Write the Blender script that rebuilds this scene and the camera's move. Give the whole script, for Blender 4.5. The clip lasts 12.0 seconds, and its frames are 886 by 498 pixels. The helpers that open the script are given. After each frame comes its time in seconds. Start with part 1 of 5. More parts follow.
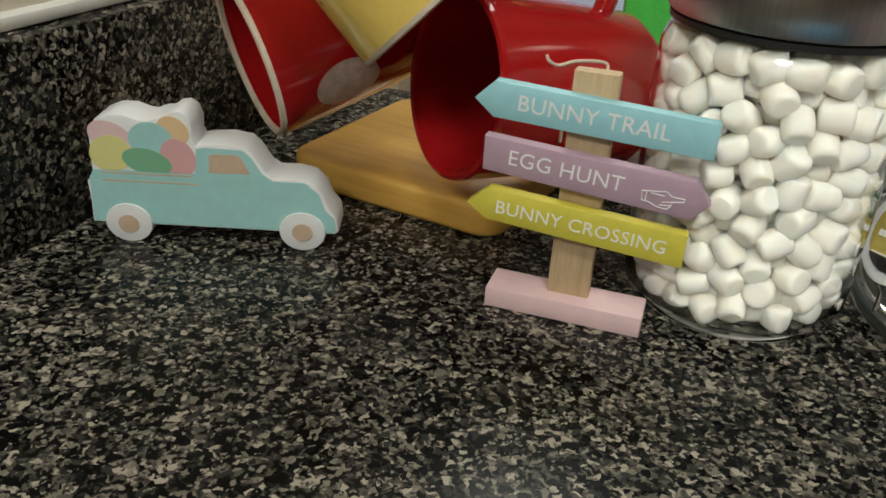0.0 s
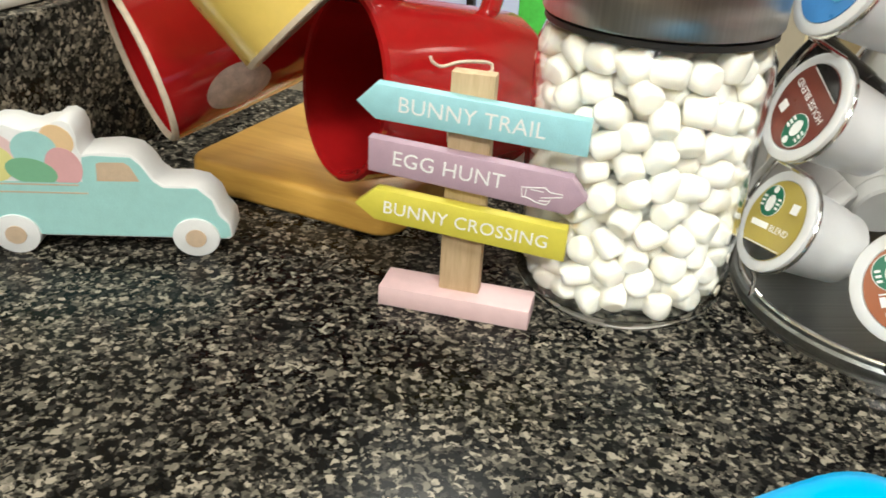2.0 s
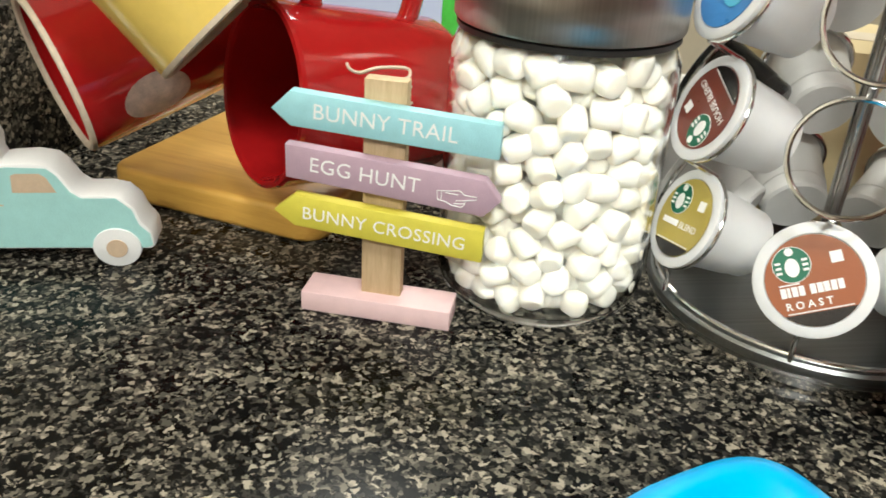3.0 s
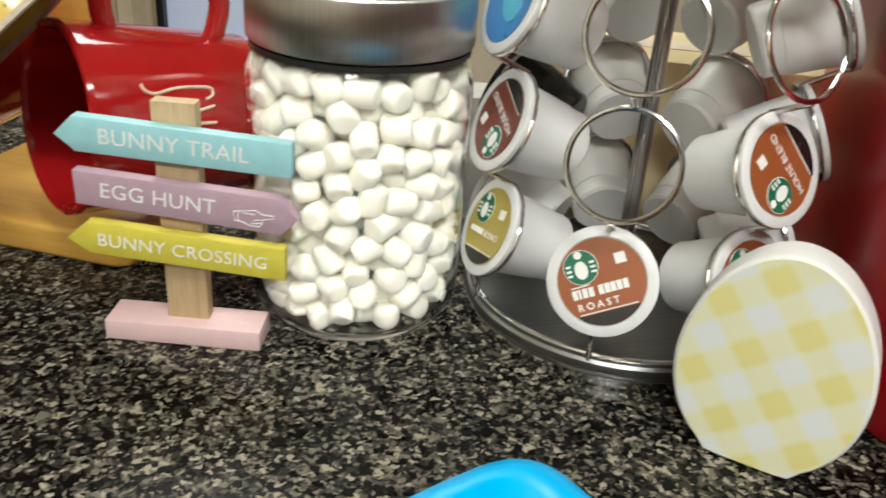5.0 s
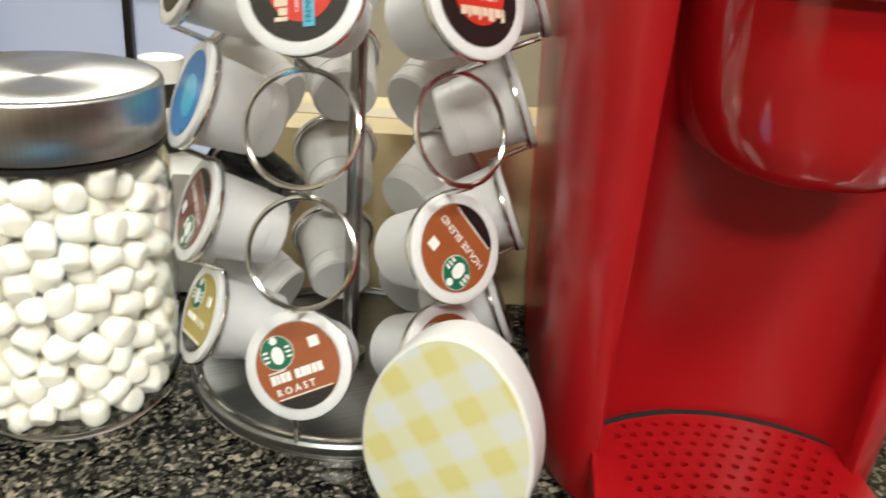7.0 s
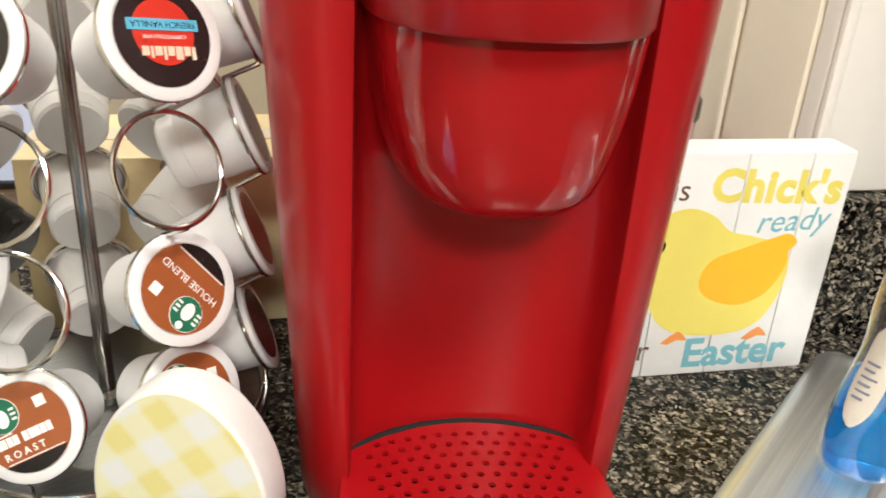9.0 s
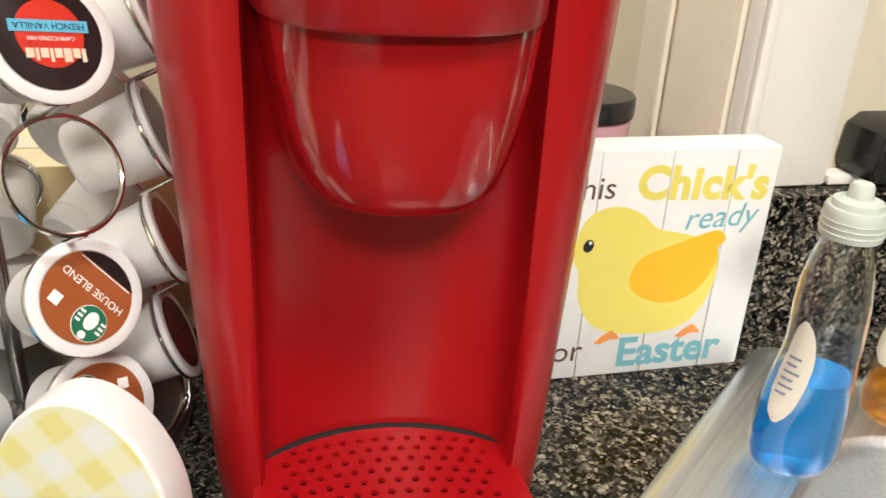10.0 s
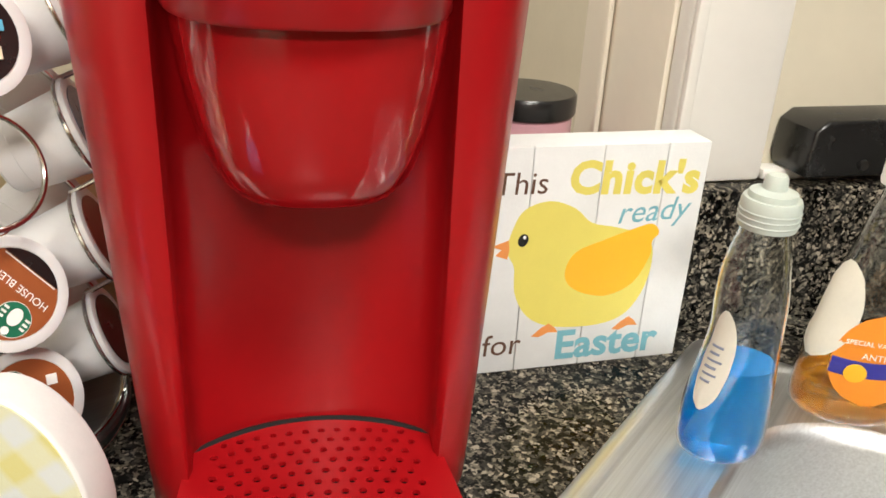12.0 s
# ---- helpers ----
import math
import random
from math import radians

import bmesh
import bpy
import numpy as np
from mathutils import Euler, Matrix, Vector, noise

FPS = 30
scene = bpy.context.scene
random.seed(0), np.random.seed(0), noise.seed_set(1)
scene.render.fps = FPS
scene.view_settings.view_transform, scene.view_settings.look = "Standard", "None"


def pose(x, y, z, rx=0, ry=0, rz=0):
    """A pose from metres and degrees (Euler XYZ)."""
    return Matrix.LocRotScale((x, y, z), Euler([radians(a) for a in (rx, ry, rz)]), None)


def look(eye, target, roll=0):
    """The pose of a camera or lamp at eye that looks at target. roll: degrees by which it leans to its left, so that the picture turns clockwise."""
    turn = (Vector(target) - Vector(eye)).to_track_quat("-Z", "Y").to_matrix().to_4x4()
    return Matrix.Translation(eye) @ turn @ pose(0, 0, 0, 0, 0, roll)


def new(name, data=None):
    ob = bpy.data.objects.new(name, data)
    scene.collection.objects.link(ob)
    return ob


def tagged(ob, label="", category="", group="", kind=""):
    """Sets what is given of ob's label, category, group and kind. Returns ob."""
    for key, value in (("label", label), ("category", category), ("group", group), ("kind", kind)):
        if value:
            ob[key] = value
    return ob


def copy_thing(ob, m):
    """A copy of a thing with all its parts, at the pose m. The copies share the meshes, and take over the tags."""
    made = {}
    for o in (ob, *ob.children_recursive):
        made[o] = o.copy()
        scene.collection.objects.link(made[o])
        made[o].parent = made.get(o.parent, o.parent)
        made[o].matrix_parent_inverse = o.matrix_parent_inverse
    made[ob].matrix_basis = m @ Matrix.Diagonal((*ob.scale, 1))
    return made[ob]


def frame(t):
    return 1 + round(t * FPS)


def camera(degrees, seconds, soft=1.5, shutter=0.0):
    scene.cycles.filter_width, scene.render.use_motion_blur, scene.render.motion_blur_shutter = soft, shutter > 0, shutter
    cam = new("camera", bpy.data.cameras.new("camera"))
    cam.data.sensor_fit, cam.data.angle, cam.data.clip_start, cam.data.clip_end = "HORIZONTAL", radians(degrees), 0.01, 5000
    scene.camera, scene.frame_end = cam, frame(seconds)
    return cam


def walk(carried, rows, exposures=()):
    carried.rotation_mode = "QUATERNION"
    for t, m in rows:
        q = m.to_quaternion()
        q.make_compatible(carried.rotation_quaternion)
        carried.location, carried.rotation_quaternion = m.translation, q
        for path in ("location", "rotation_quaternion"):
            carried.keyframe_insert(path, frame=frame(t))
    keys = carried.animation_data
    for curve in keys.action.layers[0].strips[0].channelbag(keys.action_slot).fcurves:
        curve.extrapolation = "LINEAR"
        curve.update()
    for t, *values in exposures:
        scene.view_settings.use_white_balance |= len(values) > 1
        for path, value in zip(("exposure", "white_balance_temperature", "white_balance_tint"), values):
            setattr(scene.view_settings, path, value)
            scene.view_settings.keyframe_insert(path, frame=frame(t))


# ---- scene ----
cam = camera(56.09, 12.0, soft=1.6, shutter=0.5)
PATH = [
    (0, (-0.0665, -0.0076, 0.2184), (-0.0480, 0.8745, -0.2523), 3.21),
    (0.5, (-0.0625, -0.0065, 0.2185), (-0.0318, 0.8759, -0.2511), 3.27),
    (1, (-0.0544, -0.0076, 0.2205), (-0.0058, 0.8743, -0.2483), 3.31),
    (1.5, (-0.0500, -0.0129, 0.2236), (0.0175, 0.8677, -0.2455), 3.36),
    (2, (-0.0429, -0.0131, 0.2234), (0.0479, 0.8650, -0.2465), 3.50),
    (2.5, (-0.0349, -0.0159, 0.2254), (0.0869, 0.8601, -0.2414), 3.75),
    (4.5, (-0.0011, -0.0279, 0.2330), (0.2266, 0.8306, -0.2265), 4.11),
    (5, (0.0158, -0.0291, 0.2354), (0.2822, 0.8232, -0.2145), 4.46),
    (5.5, (0.0361, -0.0291, 0.2402), (0.3288, 0.8136, -0.2116), 4.31),
    (6, (0.0529, -0.0362, 0.2451), (0.3802, 0.8020, -0.1911), 4.53),
    (6.5, (0.0782, -0.0490, 0.2539), (0.4358, 0.7908, -0.1546), 4.63),
    (7, (0.0998, -0.0547, 0.2650), (0.4974, 0.7705, -0.1364), 4.57),
    (8.8, (0.1595, -0.0682, 0.2875), (0.6774, 0.6772, -0.1321), 3.79),
    (9, (0.1605, -0.0729, 0.2919), (0.6882, 0.6641, -0.1306), 3.65),
    (9.5, (0.1824, -0.0769, 0.2843), (0.7239, 0.6554, -0.1285), 3.08),
    (10, (0.1873, -0.0868, 0.2887), (0.7389, 0.6379, -0.1245), 3.14),
    (10.5, (0.1929, -0.0949, 0.2888), (0.7544, 0.6243, -0.1205), 3.19),
    (11, (0.1995, -0.1026, 0.2880), (0.7633, 0.6152, -0.1206), 3.06),
    (11.5, (0.2020, -0.1047, 0.2875), (0.7698, 0.6102, -0.1203), 3.16),
    (12, (0.2035, -0.1087, 0.2887), (0.7747, 0.6030, -0.1202), 3.18),
]
walk(cam, [(t, look(eye, target, roll)) for t, eye, target, roll in PATH], [(0.0, -1.42, 6150, 4), (0.8, -1.14, 6150, 4), (2.0, -0.52, 6150, 4), (4.5, -0.72, 6150, 4), (5.5, -0.86, 6150, 3), (6.0, -0.86, 6150, 2), (6.5, -0.76, 6200, 3), (7.0, -0.66, 6250, 5), (9.0, -0.4, 6500, 10), (12.0, -0.5, 6500, 10)])

# ---- world, lamps, exposure ----
world = bpy.data.worlds.new("world")
scene.world = world
world.use_nodes = True
sky = world.node_tree.nodes.new("ShaderNodeTexSky")
sky.sky_type, sky.sun_disc = "NISHITA", False
sky.sun_elevation, sky.sun_rotation = radians(35), radians(20)
world.node_tree.links.new(sky.outputs[0], world.node_tree.nodes["Background"].inputs[0])
world.node_tree.nodes["Background"].inputs[1].default_value = 0.1


def area_lamp(name, m, size, size_y, power, col):
    d = bpy.data.lights.new(name, "AREA")
    d.shape, d.size, d.size_y, d.energy, d.color = "RECTANGLE", size, size_y, power, col
    ob = new(name, d)
    ob.matrix_basis = m
    return ob


ROOM = pose(0, 0, 0, 0, 0, -22.4)   # the kitchen's own axes: x along the back wall, y towards it
CEILING_LAMPS = ((0.45, -0.50, 31), (0.0, -1.55, 62))      # room x, room y, watts
for x, y, watts in CEILING_LAMPS:
    area_lamp("ceiling_lamp_light", ROOM @ look((x, y, 1.42), (x, y + 0.01, 0)), 0.5, 0.35, watts, (1.0, 0.955, 0.88))
area_lamp("next_room_lamp_light", ROOM @ look((-0.5, 1.35, 1.42), (-0.5, 1.36, 0)), 0.9, 0.9, 55, (1.0, 0.94, 0.84))

# ---- materials ----
def nodes_of(name):
    m = bpy.data.materials.new(name)
    m.use_nodes = True
    nt = m.node_tree
    return m, nt, nt.nodes["Principled BSDF"]


def ramp(nt, fac, stops, interp="LINEAR"):
    r = nt.nodes.new("ShaderNodeValToRGB")
    r.color_ramp.interpolation = interp
    els = r.color_ramp.elements
    while len(els) < len(stops):
        els.new(0.5)
    for e, (p, c) in zip(els, stops):
        e.position, e.color = p, (*c, 1)
    nt.links.new(fac, r.inputs[0])
    return r.outputs[0]


def noise_tex(nt, scale, detail=3.0, rough=0.5, space="Object", stretch=None):
    c = nt.nodes.new("ShaderNodeTexCoord")
    n = nt.nodes.new("ShaderNodeTexNoise")
    n.inputs["Scale"].default_value, n.inputs["Detail"].default_value, n.inputs["Roughness"].default_value = scale, detail, rough
    out = c.outputs[space]
    if stretch:
        mp = nt.nodes.new("ShaderNodeMapping")
        mp.inputs["Scale"].default_value = stretch
        nt.links.new(out, mp.inputs[0])
        out = mp.outputs[0]
    nt.links.new(out, n.inputs["Vector"])
    return n.outputs[0]


def bump(nt, bsdf, height, strength, dist=0.001):
    b = nt.nodes.new("ShaderNodeBump")
    b.inputs["Strength"].default_value, b.inputs["Distance"].default_value = strength, dist
    nt.links.new(height, b.inputs["Height"])
    nt.links.new(b.outputs[0], bsdf.inputs["Normal"])


def plain(name, col, rough=0.5, metal=0.0, vary=0.08, scale=60.0, grain=0.15, rough_vary=0.1, stretch=None, coat=0.0, sss=0.0):
    """A surface of one colour with two scales of variation and fine relief."""
    m, nt, b = nodes_of(name)
    n1 = noise_tex(nt, scale, 4, 0.6, stretch=stretch)
    n2 = noise_tex(nt, scale * 9, 2, 0.5, stretch=stretch)
    mix = nt.nodes.new("ShaderNodeMath")
    mix.operation = "MULTIPLY_ADD"
    nt.links.new(n2, mix.inputs[0])
    mix.inputs[1].default_value = 0.35
    nt.links.new(n1, mix.inputs[2])
    lo = tuple(max(0, c * (1 - vary)) for c in col)
    hi = tuple(min(1, c * (1 + vary)) for c in col)
    nt.links.new(ramp(nt, mix.outputs[0], [(0.35, lo), (0.95, hi)]), b.inputs["Base Color"])
    r = nt.nodes.new("ShaderNodeMapRange")
    r.inputs["To Min"].default_value, r.inputs["To Max"].default_value = max(0.02, rough - rough_vary), min(1, rough + rough_vary)
    nt.links.new(n1, r.inputs[0])
    nt.links.new(r.outputs[0], b.inputs["Roughness"])
    b.inputs["Metallic"].default_value = metal
    b.inputs["Coat Weight"].default_value = coat
    b.inputs["Coat Roughness"].default_value = 0.08
    if sss:
        b.inputs["Subsurface Weight"].default_value = sss
        b.inputs["Subsurface Radius"].default_value = (1, 0.9, 0.75)
        b.inputs["Subsurface Scale"].default_value = 0.005
    if grain:
        bump(nt, b, n2, grain, 0.0004)
    return m


def wood(name, dark, light, scale=1.0, rough=0.45, axis=0, coat=0.0):
    m, nt, b = nodes_of(name)
    st = [14, 14, 14]
    st[axis] = 1.2
    n = noise_tex(nt, 9 * scale, 5, 0.6, stretch=st)
    f = noise_tex(nt, 60 * scale, 3, 0.6, stretch=st)
    mx = nt.nodes.new("ShaderNodeMath")
    mx.operation = "MULTIPLY_ADD"
    nt.links.new(f, mx.inputs[0])
    mx.inputs[1].default_value = 0.4
    nt.links.new(n, mx.inputs[2])
    nt.links.new(ramp(nt, mx.outputs[0], [(0.4, dark), (0.62, tuple((a + c) / 2 for a, c in zip(dark, light))), (0.9, light)]), b.inputs["Base Color"])
    b.inputs["Roughness"].default_value = rough
    b.inputs["Coat Weight"].default_value = coat
    bump(nt, b, f, 0.2, 0.0004)
    return m


def granite(name, shift=0.0):
    """Polished speckled stone: black ground with grey, tan and cream grains a few millimetres across."""
    m, nt, b = nodes_of(name)
    c = nt.nodes.new("ShaderNodeTexCoord")
    wn = nt.nodes.new("ShaderNodeTexNoise")
    wn.inputs["Scale"].default_value, wn.inputs["Detail"].default_value = 260, 2
    nt.links.new(c.outputs["Object"], wn.inputs["Vector"])
    warp = nt.nodes.new("ShaderNodeVectorMath")
    warp.operation = "MULTIPLY_ADD"
    nt.links.new(wn.outputs["Color"], warp.inputs[0])
    warp.inputs[1].default_value = (0.005, 0.005, 0.005)
    nt.links.new(c.outputs["Object"], warp.inputs[2])

    def cells(scale):
        v = nt.nodes.new("ShaderNodeTexVoronoi")
        v.inputs["Scale"].default_value = scale
        nt.links.new(warp.outputs[0], v.inputs["Vector"])
        sep = nt.nodes.new("ShaderNodeSeparateColor")
        nt.links.new(v.outputs["Color"], sep.inputs[0])
        return sep.outputs
    a = cells(375)
    big = noise_tex(nt, 28, 3, 0.5)
    add = nt.nodes.new("ShaderNodeMath")
    add.operation = "MULTIPLY_ADD"
    nt.links.new(big, add.inputs[0])
    add.inputs[1].default_value = 0.28
    nt.links.new(a[0], add.inputs[2])
    sub = nt.nodes.new("ShaderNodeMath")
    sub.operation = "SUBTRACT"
    nt.links.new(add.outputs[0], sub.inputs[0])
    sub.inputs[1].default_value = 0.135 + shift
    col1 = ramp(nt, sub.outputs[0], [(0.0, (0.0015, 0.0015, 0.0015)), (0.40, (0.006, 0.0058, 0.0053)), (0.50, (0.030, 0.0278, 0.0235)), (0.62, (0.078, 0.071, 0.057)), (0.76, (0.155, 0.139, 0.108)), (0.91, (0.34, 0.30, 0.235))], "CONSTANT")
    s = cells(600)
    col2 = ramp(nt, s[1], [(0.0, (0.002, 0.002, 0.002)), (0.50, (0.034, 0.031, 0.0265)), (0.80, (0.24, 0.212, 0.168))], "CONSTANT")
    mixn = nt.nodes.new("ShaderNodeMix")
    mixn.data_type = "RGBA"
    pick = ramp(nt, s[0], [(0.0, (0, 0, 0)), (0.68, (0.8, 0.8, 0.8))], "CONSTANT")
    nt.links.new(pick, mixn.inputs[0])
    nt.links.new(col1, mixn.inputs[6])
    nt.links.new(col2, mixn.inputs[7])
    nt.links.new(mixn.outputs[2], b.inputs["Base Color"])
    rn = noise_tex(nt, 40, 4, 0.6)
    r = nt.nodes.new("ShaderNodeMapRange")
    r.inputs["To Min"].default_value, r.inputs["To Max"].default_value = 0.2, 0.36
    nt.links.new(rn, r.inputs[0])
    nt.links.new(r.outputs[0], b.inputs["Roughness"])
    b.inputs["Specular IOR Level"].default_value = 0.12
    bump(nt, b, noise_tex(nt, 500, 2, 0.5), 0.06, 0.0003)
    return m


def clear(name, col=(1, 1, 1), rough=0.02, ior=1.45, weight=1.0):
    m, nt, b = nodes_of(name)
    b.inputs["Base Color"].default_value = (*col, 1)
    b.inputs["Transmission Weight"].default_value = weight
    b.inputs["IOR"].default_value = ior
    b.inputs["Roughness"].default_value = rough
    if ior > 1.4:
        bump(nt, b, noise_tex(nt, 30, 2, 0.5), 0.02, 0.001)
    return m


def glow(name, col, strength):
    m, nt, b = nodes_of(name)
    b.inputs["Base Color"].default_value = (*col, 1)
    b.inputs["Emission Color"].default_value = (*col, 1)
    b.inputs["Emission Strength"].default_value = strength
    return m


def speckled(name, col, dot):
    """Glaze with scattered iron specks."""
    m = plain(name, col, 0.14, vary=0.08, scale=30, grain=0.04, coat=0.3)
    nt = m.node_tree
    b = nt.nodes["Principled BSDF"]
    old = b.inputs["Base Color"].links[0].from_socket
    c = nt.nodes.new("ShaderNodeTexCoord")
    v = nt.nodes.new("ShaderNodeTexVoronoi")
    v.inputs["Scale"].default_value = 75
    nt.links.new(c.outputs["Object"], v.inputs["Vector"])
    f = ramp(nt, v.outputs["Distance"], [(0.0, (0.85, 0.85, 0.85)), (0.055, (0.6, 0.6, 0.6)), (0.10, (0, 0, 0))])
    mx = nt.nodes.new("ShaderNodeMix")
    mx.data_type = "RGBA"
    nt.links.new(f, mx.inputs[0])
    nt.links.new(old, mx.inputs[6])
    mx.inputs[7].default_value = (*dot, 1)
    nt.links.new(mx.outputs[2], b.inputs["Base Color"])
    return m


def brushed(name, col, rough, axis, aniso=0.5):
    m, nt, b = nodes_of(name)
    st = [600, 600, 600]
    st[axis] = 6
    n = noise_tex(nt, 1.0, 3, 0.6, stretch=st)
    nt.links.new(ramp(nt, n, [(0.3, tuple(c * 0.8 for c in col)), (0.7, col)]), b.inputs["Base Color"])
    r = nt.nodes.new("ShaderNodeMapRange")
    r.inputs["To Min"].default_value, r.inputs["To Max"].default_value = rough - 0.08, rough + 0.1
    nt.links.new(n, r.inputs[0])
    nt.links.new(r.outputs[0], b.inputs["Roughness"])
    b.inputs["Metallic"].default_value = 1
    bump(nt, b, n, 0.12, 0.0003)
    return m


def gingham(name, cell):
    """Woven check: white, half yellow and full yellow squares, across the object's own x and z."""
    m, nt, b = nodes_of(name)
    c = nt.nodes.new("ShaderNodeTexCoord")
    sep = nt.nodes.new("ShaderNodeSeparateXYZ")
    nt.links.new(c.outputs["Object"], sep.inputs[0])

    def stripe(out, off):
        d = nt.nodes.new("ShaderNodeMath")
        d.operation = "MULTIPLY_ADD"
        nt.links.new(out, d.inputs[0])
        d.inputs[1].default_value, d.inputs[2].default_value = math.pi / cell, off
        f = nt.nodes.new("ShaderNodeMath")
        f.operation = "SINE"
        nt.links.new(d.outputs[0], f.inputs[0])
        g = nt.nodes.new("ShaderNodeMapRange")
        nt.links.new(f.outputs[0], g.inputs[0])
        g.inputs["From Min"].default_value, g.inputs["From Max"].default_value = -0.4, 0.4
        return g.outputs[0]
    add = nt.nodes.new("ShaderNodeMath")
    add.operation = "ADD"
    nt.links.new(stripe(sep.outputs[0], 20.25), add.inputs[0])
    nt.links.new(stripe(sep.outputs[2], 20.6), add.inputs[1])
    half = nt.nodes.new("ShaderNodeMath")
    half.operation = "MULTIPLY_ADD"
    nt.links.new(add.outputs[0], half.inputs[0])
    half.inputs[1].default_value = 0.45
    n = noise_tex(nt, 900, 2, 0.5)
    k = nt.nodes.new("ShaderNodeMath")
    k.operation = "MULTIPLY"
    nt.links.new(n, k.inputs[0])
    k.inputs[1].default_value = 0.12
    nt.links.new(k.outputs[0], half.inputs[2])
    nt.links.new(ramp(nt, half.outputs[0], [(0.0, (0.72, 0.75, 0.76)), (0.5, (0.74, 0.735, 0.52)), (0.98, (0.71, 0.655, 0.26))]), b.inputs["Base Color"])
    b.inputs["Roughness"].default_value = 0.6
    bump(nt, b, n, 0.2, 0.0003)
    return m


# ---- building helpers ----
def part(name, bm, material, parent=None, label="", m=None, smooth=40):
    me = bpy.data.meshes.new(name)
    if bm.faces:
        bmesh.ops.recalc_face_normals(bm, faces=bm.faces[:])
    bm.to_mesh(me)
    bm.free()
    me.materials.append(material)
    ob = new(name, me)
    if smooth:
        me.shade_smooth()
        me.set_sharp_from_angle(angle=radians(smooth))
    if parent:
        ob.parent = parent
    if m is not None:
        ob.matrix_basis = m
    if label:
        tagged(ob, label)
    return ob


def thing(name, m, label, category, group="", kind=""):
    e = new(name)
    e.empty_display_size = 0.02
    e.matrix_basis = m
    return tagged(e, label, category, group, kind)


def add_box(bm, lo, hi, bevel=0.0, seg=2, m=None):
    c = [(a + b) / 2 for a, b in zip(lo, hi)]
    s = [b - a for a, b in zip(lo, hi)]
    mat = Matrix.Translation(c) @ Matrix.Diagonal((*s, 1))
    vs = bmesh.ops.create_cube(bm, size=1, matrix=(m or Matrix()) @ mat)["verts"]
    if bevel:
        es = list({e for v in vs for e in v.link_edges})
        bmesh.ops.bevel(bm, geom=es, offset=bevel, segments=seg, profile=0.5, affect="EDGES")
    return bm


def box(lo, hi, bevel=0.0, seg=2, m=None):
    return add_box(bmesh.new(), lo, hi, bevel, seg, m)


def add_lathe(bm, profile, seg=40, m=None, close=False):
    """Turns (radius, height) points about z."""
    m = m or Matrix()
    rings = []
    for r, z in profile:
        if r < 1e-6:
            rings.append([bm.verts.new(m @ Vector((0, 0, z)))])
        else:
            rings.append([bm.verts.new(m @ Vector((r * math.cos(2 * math.pi * k / seg), r * math.sin(2 * math.pi * k / seg), z))) for k in range(seg)])
    pairs = list(zip(rings, rings[1:])) + ([(rings[-1], rings[0])] if close else [])
    for a, b in pairs:
        for k in range(seg):
            j = (k + 1) % seg
            q = [a[k % len(a)], a[j % len(a)], b[j % len(b)], b[k % len(b)]]
            u = list(dict.fromkeys(q))
            if len(u) > 2:
                bm.faces.new(u)
    return bm


def lathe(profile, seg=40, m=None, close=False):
    return add_lathe(bmesh.new(), profile, seg, m, close)


def add_slab(bm, outline, y0, y1, bevel=0.0, seg=2, m=None):
    """A plate with the outline (x, z), from y0 (front) to y1."""
    m = m or Matrix()
    vs = [bm.verts.new(m @ Vector((x, y0, z))) for x, z in outline]
    f = bm.faces.new(vs)
    ex = bmesh.ops.extrude_face_region(bm, geom=[f])
    vv = [g for g in ex["geom"] if isinstance(g, bmesh.types.BMVert)]
    bmesh.ops.translate(bm, verts=vv, vec=m.to_3x3() @ Vector((0, y1 - y0, 0)))
    if bevel:
        es = {e for v in vs + vv for e in v.link_edges}
        rim = [e for e in es if (e.verts[0] in vs) == (e.verts[1] in vs)]
        bmesh.ops.bevel(bm, geom=rim, offset=bevel, segments=seg, profile=0.5, affect="EDGES")
    return bm


def slab(outline, y0, y1, bevel=0.0, seg=2, m=None):
    return add_slab(bmesh.new(), outline, y0, y1, bevel, seg, m)


def add_tube(bm, pts, r, seg=8, closed=False):
    """A round wire along the points."""
    pts = [Vector(p) for p in pts]
    n = len(pts)
    rings = []
    side = None
    for i, p in enumerate(pts):
        a = pts[(i - 1) % n] if closed or i else p
        b = pts[(i + 1) % n] if closed or i < n - 1 else p
        d = (b - a).normalized()
        if side is None:
            side = d.orthogonal().normalized()
        side = (side - d * side.dot(d)).normalized()
        up = d.cross(side)
        rr = r[i] if isinstance(r, (list, tuple)) else r
        rings.append([bm.verts.new(p + rr * (math.cos(2 * math.pi * k / seg) * side + math.sin(2 * math.pi * k / seg) * up)) for k in range(seg)])
    for a, b in list(zip(rings, rings[1:])) + ([(rings[-1], rings[0])] if closed else []):
        for k in range(seg):
            bm.faces.new((a[k], a[(k + 1) % seg], b[(k + 1) % seg], b[k]))
    if not closed:
        bm.faces.new(rings[0]), bm.faces.new(rings[-1])
    return bm


def tube(pts, r, seg=8, closed=False):
    return add_tube(bmesh.new(), pts, r, seg, closed)


def circle(r, n=40, m=None):
    m = m or Matrix()
    return [m @ Vector((r * math.cos(2 * math.pi * k / n), r * math.sin(2 * math.pi * k / n), 0)) for k in range(n)]


